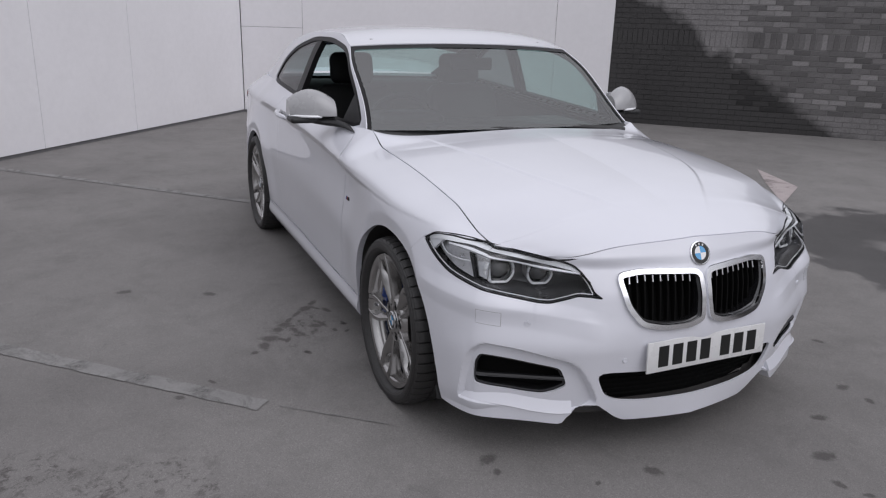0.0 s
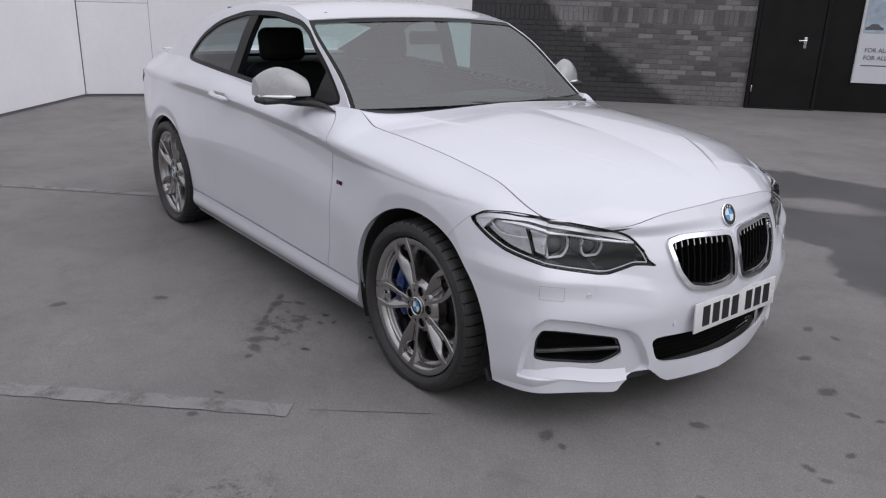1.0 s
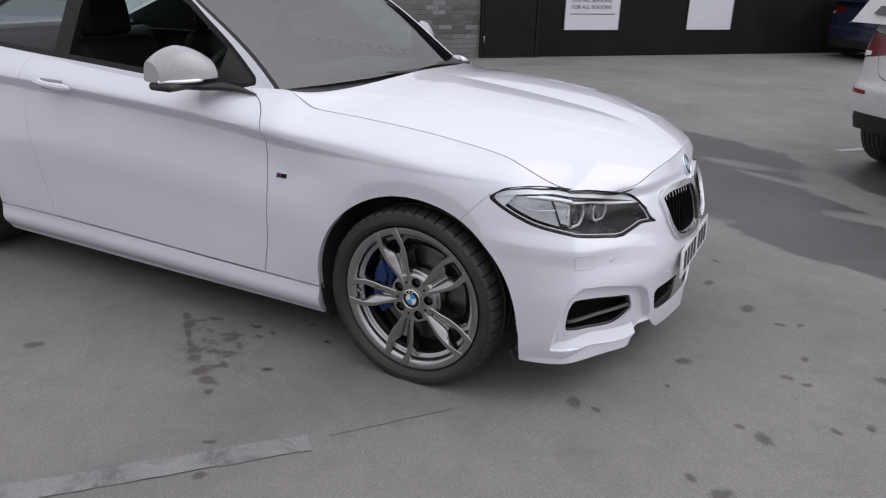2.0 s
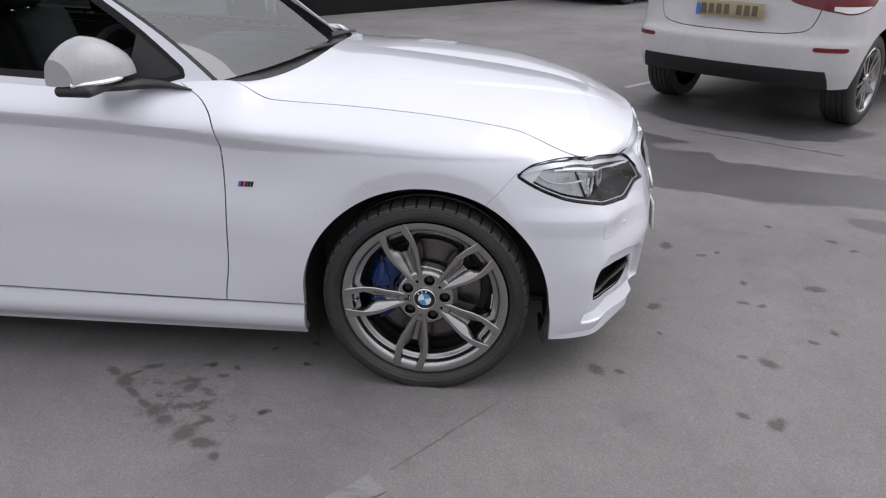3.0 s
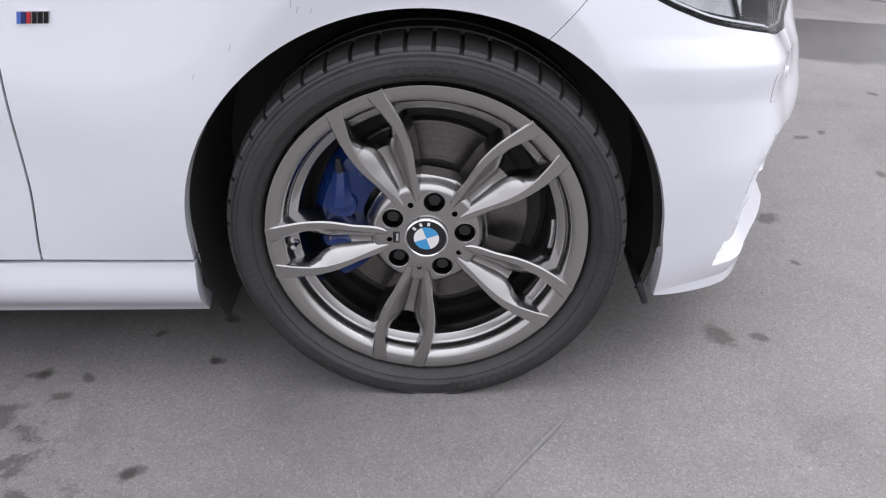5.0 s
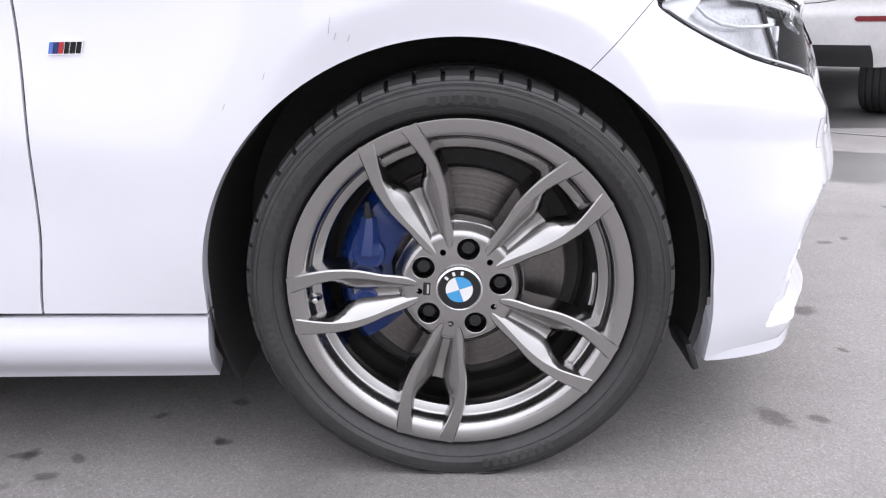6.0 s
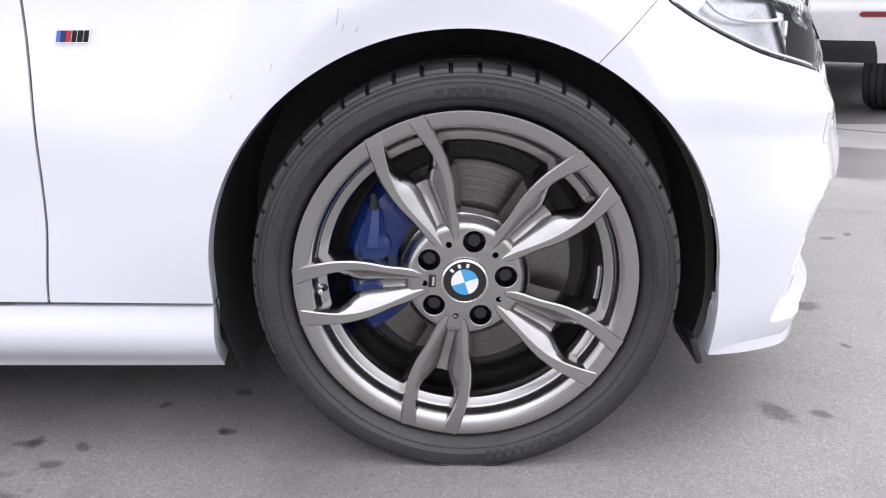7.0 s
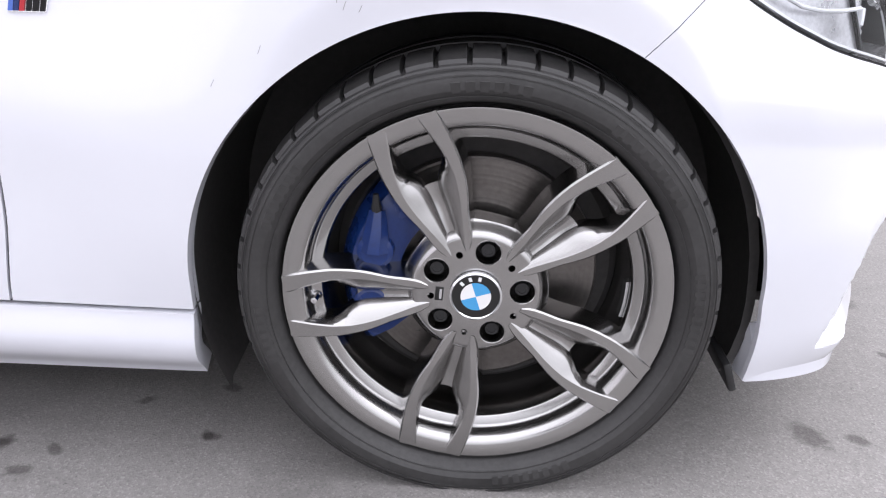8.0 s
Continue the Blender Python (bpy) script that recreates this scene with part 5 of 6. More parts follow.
    fields.append(0.1045 + 0.002 * np.cos(5 * (A - radians(41))) - R_)
    hv, hf = cut(np.stack([hx, -hd, hz], -1), fields)
    bm = bmesh.new()
    bv = [bm.verts.new(p) for p in put(hv)]
    for k in hf:
        try:
            bm.faces.new([bv[i] for i in k])
        except ValueError:
            pass
    bmesh.ops.remove_doubles(bm, verts=bm.verts[:], dist=0.0004)
    out = base.to_3x3() @ Vector((0, -1, 0))
    bmesh.ops.recalc_face_normals(bm, faces=bm.faces[:])
    got = bmesh.ops.extrude_edge_only(bm, edges=[e for e in bm.edges if e.is_boundary])
    for w in got["geom"]:
        if isinstance(w, bmesh.types.BMVert):
            w.co -= out * 0.035
    part("hub_plate", bm, ALLOY, wheel, sharp=40)
    v, f = lathe([(0.0005, -0.045), (0.10, -0.045), (0.10, -0.07)], 40)
    link_mesh("hub_back", put(v), f, MATTE, wheel)
    for t in lugs:
        v, f = lathe([(0.0005, -0.016), (0.006, -0.016), (0.0065, -0.0145), (0.0095, -0.0145), (0.0105, -0.017), (0.0105, -0.045)], 6 * 3)
        link_mesh("wheel_bolt", put([(p[0] + 0.0645 * math.cos(t), p[1], p[2] + 0.0645 * math.sin(t)) for p in v]), f, PLASTIC, wheel)
        v, f = lathe([(0.0168, -0.011), (0.0176, -0.0062), (0.0186, -0.0056), (0.0192, -0.0074)], 32)
        link_mesh("bolt_seat", put([(p[0] + 0.0645 * math.cos(t), p[1], p[2] + 0.0645 * math.sin(t)) for p in v]), f, ALLOY, wheel)
    roundel(wheel, base @ Matrix.Translation((0, 0.003, 0)) @ pose(0, 0, 0, 0, -18, 0), 0.0365, 0.005)
    # spokes in pairs
    at = [0.066, 0.078, 0.09, 0.12, 0.135, 0.155, 0.175, 0.20, 0.22, 0.25, 0.2635]
    out_at = pchip(at, [0.0170, 0.0235, 0.0275, 0.0350, 0.0402, 0.0462, 0.0498, 0.0518, 0.0512, 0.0490, 0.0482])
    crest_at = pchip([0.066, 0.078, 0.095, 0.12, 0.14, 0.165, 0.18, 0.20, 0.225, 0.25, 0.2635], [0.0100, 0.0125, 0.0170, 0.0245, 0.0300, 0.0348, 0.0362, 0.0357, 0.0315, 0.0250, 0.0215])
    leaf_at = pchip([0.066, 0.09, 0.12, 0.15, 0.165, 0.18, 0.193, 0.205, 0.225, 0.25, 0.2635], [0.0068, 0.0070, 0.0075, 0.0080, 0.0098, 0.0160, 0.0262, 0.0305, 0.0285, 0.0228, 0.0200])
    dep = pchip([0.066, 0.084, 0.11, 0.15, 0.21, 0.235, 0.252, 0.2635], [-0.0052, -0.0035, 0.0000, 0.0045, 0.0098, 0.0120, 0.0132, 0.0131])
    inn = pchip([0.066, 0.085, 0.11, 0.15, 0.18, 0.197, 0.21, 0.2635], [0.0022, 0.0045, 0.0095, 0.0170, 0.0175, 0.0110, 0.0060, 0.0030])
    rad = np.linspace(0.066, 0.2635, 44)
    for k in range(5):
        th = radians(41 + 72 * k)
        er, et = Vector((math.cos(th), 0, math.sin(th))), Vector((-math.sin(th), 0, math.cos(th)))
        for sg in (1, -1):
            v = []
            for r in rad:
                o, c_, l_, d, drop = float(out_at(r)), float(crest_at(r)), float(leaf_at(r)), float(dep(r)), float(inn(r))
                fold = c_ + (l_ - c_) * 0.52
                for lat, z in ((o + 0.0065, d - 0.045), (o + 0.0022, d - 0.009), (o + 0.0008, d - 0.0024), (o - 0.0014, d), (c_ + 0.0008, d - 0.0006), (c_ - 0.0012, d - 0.0020), (fold, d - 0.002 - drop * 0.36), (l_, d - 0.003 - drop), (l_ - 0.0012, d - 0.006 - drop), (l_ - 0.0005, d - 0.045)):
                    p = er * r + et * (lat * sg)
                    v.append((p.x, -z, p.z))
            f = grid_faces(len(rad), 10)
            f = f if sg > 0 else [q_[::-1] for q_ in f]
            link_mesh("spoke", put(v), f, ALLOY, wheel, sharp=24)
        v = []
        for r in np.linspace(0.066, 0.168, 14):
            o, d = float(leaf_at(r)) + 0.002, float(dep(r)) - 0.005 - float(inn(r)) * 1.1
            for lat in (1, 0.4, 0, -0.4, -1):
                p = er * r + et * (o * lat)
                v.append((p.x, -(d - 0.004 * (1 - lat * lat)), p.z))
        link_mesh("spoke_web", put(v), grid_faces(14, 5), ALLOY, wheel)
    v, f = lathe([(0.0005, 0.004), (0.0045, 0.003), (0.0055, -0.004), (0.0055, -0.012), (0.0085, -0.016), (0.009, -0.024)], 12)
    vt = radians(41 + 144)
    link_mesh("valve", put([(p[0] + 0.228 * math.cos(vt), p[1] + 0.006, p[2] + 0.228 * math.sin(vt)) for p in v]), f, CHROME, wheel)
    # brake disc, bell and caliper
    flat = Matrix.Translation(centre) @ (Matrix.Identity(4) if side > 0 else pose(0, 0, 0, 0, 0, 180))
    lay = lambda v: [flat @ Vector(p) for p in v]
    v, f = lathe([(0.095, -0.088)] + [(0.097 + 0.0023 * k, -0.080 - 0.00025 * (k % 3 == 1) - 0.0002 * (k % 5 == 2)) for k in range(34)] + [(0.176, -0.082), (0.176, -0.104)], 72)
    link_mesh("brake_disc", lay(v), f, STEEL, wheel, "worn steel brake disc")
    v, f = lathe([(0.0005, -0.048), (0.075, -0.048), (0.088, -0.055), (0.092, -0.083)], 48)
    link_mesh("disc_bell", lay(v), f, STEEL, wheel)
    v, f = lathe([(0.0005, -0.112), (0.20, -0.112), (0.212, -0.125)], 60)
    link_mesh("dust_shield", lay(v), f, MATTE, wheel)
    cal = 1 if side > 0 else -1
    a = np.radians(np.linspace(131, 214, 18))
    if not front:
        a = np.radians(np.linspace(-30, 25, 18))
    v = []
    for t in a:
        e = abs(math.sin((t - a[0]) / (a[-1] - a[0]) * math.pi)) ** 0.35
        for r, d in ((0.110, -0.078), (0.112, -0.055 + 0.012 * e), (0.145, -0.042 + 0.014 * e), (0.180, -0.048 + 0.014 * e), (0.196, -0.065), (0.196, -0.12)):
            v.append((r * math.cos(t) * cal, -d, r * math.sin(t)))
    cap = [tuple(range(6)), tuple(17 * 6 + j for j in range(6))[::-1]]
    caliper = link_mesh("brake_caliper", lay(v), grid_faces(18, 6) + cap, BLUE, wheel, "blue painted brake caliper")
    mid = (a[0] + a[-1]) / 2
    for t, r0 in ((mid - 0.21, 0.151), (mid + 0.33, 0.151)):
        vv, ff = lathe([(0.0005, -0.020), (0.020, -0.019), (0.0255, -0.023), (0.028, -0.05)], 20)
        link_mesh("piston_cover", lay([(p[0] + r0 * math.cos(t) * cal, p[1], p[2] + r0 * math.sin(t)) for p in vv]), ff, BLUE, caliper)
    # bleed nipple on a rib above the upper piston
    t = mid - 0.21
    px_, pz_ = 0.151 * math.cos(t) * cal, 0.151 * math.sin(t)
    rib = [(px_, 0.029, pz_), (px_ + 0.001, 0.031, pz_ + 0.03), (px_ + 0.002, 0.036, pz_ + 0.058)]
    link_mesh("rib", lay(tube(rib, (0.022, 0.018, 0.012), 8)[0]), tube(rib, (0.022, 0.018, 0.012), 8)[1], BLUE, caliper)
    x0, y0, z0 = rib[-1]
    stem = [(x0, y0 - 0.004, z0 - 0.004), (x0, y0 - 0.007, z0 + 0.006), (x0, y0 - 0.009, z0 + 0.013), (x0, y0 - 0.010, z0 + 0.026)]
    v, f = tube(stem, (0.007, 0.0075, 0.006, 0.004), 8)
    link_mesh("bleed_nipple", lay(v), f, PLASTIC, caliper)
    # balance weights stuck inside the barrel, and a small badge on a spoke
    if front:
        for a0, a1, d0 in ((3, -12, -0.040), (-20, -25, -0.040)):
            v = []
            for t in np.radians(np.linspace(a0, a1, 8)):
                for r, d in ((0.2165, d0), (0.2125, d0), (0.2118, d0 - 0.016), (0.2158, d0 - 0.016)):
                    v.append((r * math.cos(t), -d, r * math.sin(t)))
            link_mesh("balance_weight", put(v), grid_faces(8, 4) + [(0, 1, 2, 3), (31, 30, 29, 28)], SILVER, wheel, "grey stick-on balance weight")
        turned = Matrix.Rotation(radians(4), 3, "Y")
        tag = part("spoke_badge", box_bm(0.0115, 0.002, 0.021, (-0.0510, 0.0052, -0.0010), 0.0006, m=turned), INK, wheel)
        tag.data.transform(base)
        bar = part("stripe", box_bm(0.0035, 0.001, 0.015, (-0.0490, 0.0040, -0.0010), m=turned), CHROME, tag)
        bar.data.transform(base)
    return wheel


for side in (1, -1):
    make_wheel(coupe, (0, -0.838 * side, HUB_Z), 0, side, True)
    make_wheel(coupe, (-WHEELBASE, -0.838 * side, HUB_Z), 31, side, False)

# ---- cabin inside ----
def soft_box(name, size, at, bevel, material, parent, m=None, label=""):
    return part(name, box_bm(*size, at, bevel, 4, m), material, parent, label, sharp=60)


soft_box("dashboard", (0.55, 1.36, 0.22), (-0.95, 0, 0.84), 0.09, PLASTIC, coupe)
soft_box("instrument_hood", (0.22, 0.36, 0.10), (-1.08, -0.36, 0.95), 0.045, PLASTIC, coupe)
soft_box("cabin_floor", (2.4, 1.30, 0.04), (-1.9, 0, 0.24), 0.01, MATTE, coupe)
soft_box("centre_console", (1.0, 0.24, 0.30), (-1.45, 0, 0.42), 0.06, PLASTIC, coupe)
v, f = tube([(-1.22 + 0.07 * math.sin(t) * 0 + 0.06 * math.sin(t), -0.36 + 0.185 * math.cos(t), 0.90 + 0.175 * math.sin(t)) for t in np.linspace(0, 2 * math.pi, 32, endpoint=False)], 0.016, 8, closed=True)
steering = link_mesh("steering_wheel", v, f, LEATHER, coupe)
soft_box("wheel_boss", (0.06, 0.15, 0.13), (-1.20, -0.36, 0.895), 0.028, LEATHER, steering)
for y in (-0.37, 0.37):
    seat = soft_box("seat", (0.54, 0.50, 0.18), (-1.58, y, 0.42), 0.07, LEATHER, coupe, Matrix.Rotation(-0.12, 3, "Y"))
    soft_box("backrest", (0.17, 0.48, 0.62), (-1.90, y, 0.76), 0.07, LEATHER, seat, Matrix.Rotation(-0.30, 3, "Y"))
    soft_box("headrest", (0.11, 0.27, 0.19), (-2.02, y, 1.155), 0.045, LEATHER, seat, Matrix.Rotation(-0.18, 3, "Y"))
    for dy in (-0.06, 0.06):
        link_mesh("headrest_post", *tube([(-1.995, y + dy, 1.00), (-2.015, y + dy, 1.11)], 0.006, 6), CHROME, seat)
soft_box("rear_bench", (0.45, 1.15, 0.20), (-2.45, 0, 0.47), 0.08, LEATHER, coupe)
soft_box("rear_backrest", (0.16, 1.15, 0.55), (-2.72, 0, 0.76), 0.06, LEATHER, coupe, Matrix.Rotation(-0.38, 3, "Y"))
soft_box("parcel_shelf", (0.50, 1.15, 0.03), (-3.0, 0, 0.995), 0.01, MATTE, coupe)
soft_box("rear_view_mirror", (0.03, 0.24, 0.065), (-1.08, 0, 1.24), 0.014, PLASTIC, coupe)
soft_box("headliner", (1.2, 1.02, 0.015), (-1.85, 0, 1.345), 0.006, LEATHER, coupe)

# ---- the yard ----
link_mesh("ground", [(-250, -250, 0), (250, -250, 0), (250, 250, 0), (-250, 250, 0)], [(0, 1, 2, 3)], TARMAC, None, "weathered grey tarmac yard with damp patches", smooth=False)
tagged(bpy.data.objects["ground"], kind="structure", category="ground")


def wall_run(name, a, b, height, material, label, thick=0.2, z0=0.0):
    a, b = Vector((a[0], a[1], 0)), Vector((b[0], b[1], 0))
    d = (b - a).normalized()
    nrm = Vector((-d.y, d.x, 0)) * thick
    v = [a, b, b + nrm, a + nrm]
    v = [(p.x, p.y, z0) for p in v] + [(p.x, p.y, height) for p in v]
    f = [(0, 1, 5, 4), (1, 2, 6, 5), (2, 3, 7, 6), (3, 0, 4, 7), (4, 5, 6, 7), (3, 2, 1, 0)]
    return tagged(link_mesh(name, v, f, material, None, label, smooth=False), kind="structure", category="wall")


CORNER, MEET, DOOR_A = Vector((-9.40, 0.20, 0)), Vector((-7.26, 5.48, 0)), Vector((-4.25, 8.55, 0))
SIDE_END, TALL = Vector((-1.9, -6.05, 0)), 3.2
along = Vector((0.70, 0.714, 0)).normalized()
BACK_END = DOOR_A + along * 16


def frame_on(a, d, face):
    """A pose on a wall: x along it, y into it, z up; face is the side it shows."""
    nrm = Vector(face).normalized()
    return Matrix((d, -nrm, Vector((0, 0, 1)))).transposed().to_4x4() if False else Matrix.Translation(a) @ Matrix((Vector(d), -nrm, Vector((0, 0, 1)))).transposed().to_4x4()


def white_wall(name, a, b, face, boards):
    core = wall_run(name, a, b, TALL, BOARD_GAP, "tall wall of white painted boards", 0.2 if (b - a).cross(Vector(face)).z < 0 else -0.2)
    m = frame_on(a, (b - a).normalized(), face)
    for x0, x1, z0, z1 in boards:
        bm = box_bm(x1 - x0 - 0.005, 0.018, z1 - z0 - 0.005, ((x0 + x1) / 2, -0.010, (z0 + z1) / 2), 0.002, 1)
        bm.transform(m)
        part("board", bm, WHITE_WALL, core, smooth=False)
    return core


face_side, face_end, face_back = (0.64, 0.767, 0), (0.927, -0.375, 0), (along.y, -along.x, 0)
white_wall("wall_white_side", CORNER, SIDE_END, face_side, [(x0, x1, 0.035, TALL) for x0, x1 in ((0.02, 0.10), (0.10, 2.58), (2.58, 4.07), (4.07, 6.5), (6.5, 8.9))])
white_wall("wall_white_end", CORNER, MEET, face_end, [(0.02, 0.94, 0.035, 1.28), (0.02, 0.94, 1.28, TALL), (0.94, 4.80, 0.035, TALL), (4.80, 5.69, 0.035, TALL)])

wall_brick = wall_run("wall_brick", MEET, DOOR_A, TALL, MORTAR, "dark painted brick wall, greyer above a ragged diagonal edge", 0.25)
LONG = (DOOR_A - MEET).length
wall_black = wall_run("wall_black", DOOR_A, BACK_END, 3.4, BLACK_WALL, "matt black clad workshop wall", 0.25)
back = frame_on(DOOR_A, along, face_back)

# closed black door with a lever handle and two hinges
door = tagged(new("door_1"), "closed black painted service door", "door", kind="structure")
door.matrix_basis = back
for nm, sz, at in (("leaf", (0.92, 0.04, 2.02), (0.52, -0.022, 1.03)), ("door_frame", (0.05, 0.06, 2.12), (0.028, -0.025, 1.06)), ("door_frame", (0.05, 0.06, 2.12), (1.012, -0.025, 1.06)), ("door_frame", (1.034, 0.06, 0.06), (0.52, -0.025, 2.09)), ("threshold", (1.0, 0.09, 0.02), (0.52, -0.04, 0.011))):
    part(nm, box_bm(*sz, at, 0.004, 1), DOOR_BLACK, door, smooth=False)
handle = part("lever_plate", box_bm(0.042, 0.010, 0.165, (0.745, -0.048, 1.0), 0.004), SILVER, door, "bright metal lever handle")
link_mesh("lever", *tube([(0.745, -0.055, 1.03), (0.745, -0.095, 1.03), (0.72, -0.10, 1.03), (0.63, -0.10, 1.028)], 0.011, 8), SILVER, handle)
for z in (0.30, 1.85):
    part("hinge", box_bm(0.016, 0.02, 0.10, (0.06, -0.062, z), 0.003), SILVER, door)


def wall_text(words, x, z, size, parent, material, m):
    cu = bpy.data.curves.new("poster_text", "FONT")
    cu.body, cu.size, cu.extrude = words, size, 0.0006
    cu.materials.append(material)
    ob = new("poster_text", cu)
    ob.parent = parent
    ob.matrix_basis = Matrix.Translation((x, -0.0235, z)) @ pose(0, 0, 0, 90, 0, 0)
    return ob


PAPER = worn("poster_paper", (0.74, 0.75, 0.80), 0.35, 1.5, 0.04, relief=0)
PHOTO = worn("poster_photo", (0.42, 0.50, 0.58), 0.3, 3.0, 0.35, fine=9, relief=0)
INK_GREY = mat("print_grey", (0.13, 0.13, 0.14), 0.4)
for x0, x1, words in ((1.52, 2.53, True), (3.92, 4.83, False)):
    poster = tagged(new("poster"), "white advertising poster with a photograph, on the black wall", "poster", "posters on the wall")
    poster.matrix_basis = back
    w, xc = x1 - x0, (x0 + x1) / 2
    part("backing", box_bm(w, 0.012, 1.46, (xc, -0.012, 1.17), 0.002, 1), PAPER, poster, smooth=False)
    part("photo", box_bm(w - 0.06, 0.003, 0.70, (xc, -0.020, 1.52), 0, 1), PHOTO, poster, "pale photograph of parked cars", smooth=False)
    for k, (cx_, cw_) in enumerate(((0.18, 0.26), (0.62, 0.40))):
        v = [(x0 + cx_ + cw_ * (a_ - 0.5) * 1.0, -0.0225, 1.215 + h_) for a_, h_ in ((0, 0), (0, 0.035), (0.18, 0.05), (0.32, 0.085), (0.66, 0.085), (0.82, 0.05), (1, 0.03), (1, 0))]
        link_mesh("printed_car", v, [tuple(range(8))[::-1]], INK_GREY, poster, smooth=False)
    for sx in (-1, 1):
        part("poster_edge", box_bm(0.016, 0.018, 1.46, (xc + sx * (w / 2 + 0.006), -0.014, 1.17), 0.002, 1), SILVER, poster, smooth=False)
    if words:
        for line, z in (("FOR ALL SEASONS.", 0.895), ("FOR ALL REASONS.", 0.785)):
            wall_text(line, x0 + 0.10, z, 0.090, poster, INK_GREY, back)
        part("printed_bar", box_bm(0.84, 0.001, 0.016, (xc, -0.0195, 0.70)), INK_GREY, poster, smooth=False)
    else:
        for z, wd in ((1.12, 0.62), (1.04, 0.70)):
            part("printed_bar", box_bm(wd, 0.001, 0.045, (x0 + 0.07 + wd / 2, -0.0285 if z > 1.17 else -0.0195, z)), INK_GREY, poster, smooth=False)

# ---- other parked cars ----
def simple_wheel(parent, at, r, width, side):
    hub = Matrix.Translation(at) @ (Matrix.Identity(4) if side > 0 else pose(0, 0, 0, 0, 0, 180))
    wheel = new("wheel")
    wheel.parent = parent
    put = lambda v: [hub @ Vector(p) for p in v]
    v, f = lathe([(r * 0.70, -0.01), (r * 0.74, 0.006), (r * 0.88, 0.010), (r * 0.96, -0.004), (r * 0.99, -0.014), (r, -0.03)] + [(r - dr_, -0.05 - 0.040 * g_ - w_) for g_ in range(4) for w_, dr_ in ((0, 0), (0.002, 0.008), (0.009, 0.008), (0.011, 0))] + [(r, -width + 0.03), (r * 0.95, -width), (r * 0.7, -width)], 56)
    v[:, 2] = np.maximum(v[:, 2], 0.001 - at[2])
    link_mesh("tyre", put(v), f, RUBBER, wheel)
    v, f = lathe([(r * 0.73, -0.004), (r * 0.70, 0.004), (r * 0.66, -0.004), (r * 0.63, -0.03), (r * 0.60, -0.10), (0.001, -0.11)], 48)
    link_mesh("rim", put(v), f, ALLOY, wheel)
    for k in range(10):
        a = 2 * math.pi * (k + (0.18 if k % 2 else -0.18) * 0.8) / 10
        e, t = Vector((math.cos(a), 0, math.sin(a))), Vector((-math.sin(a), 0, math.cos(a)))
        v = []
        for rr_, w_, d_ in ((0.03, 0.016, -0.012), (r * 0.35, 0.014, -0.010), (r * 0.67, 0.012, 0.0)):
            for lat, z in ((-1, -0.04), (-0.8, 0), (0.8, 0), (1, -0.04)):
                p = e * rr_ + t * (w_ * lat)
                v.append((p.x, -(d_ + z), p.z))
        link_mesh("spoke", put(v), grid_faces(3, 4), ALLOY, wheel)
    v, f = lathe([(0.001, -0.002), (0.04, -0.004), (0.055, -0.02)], 20)
    link_mesh("hub_cap", put(v), f, ALLOY, wheel)


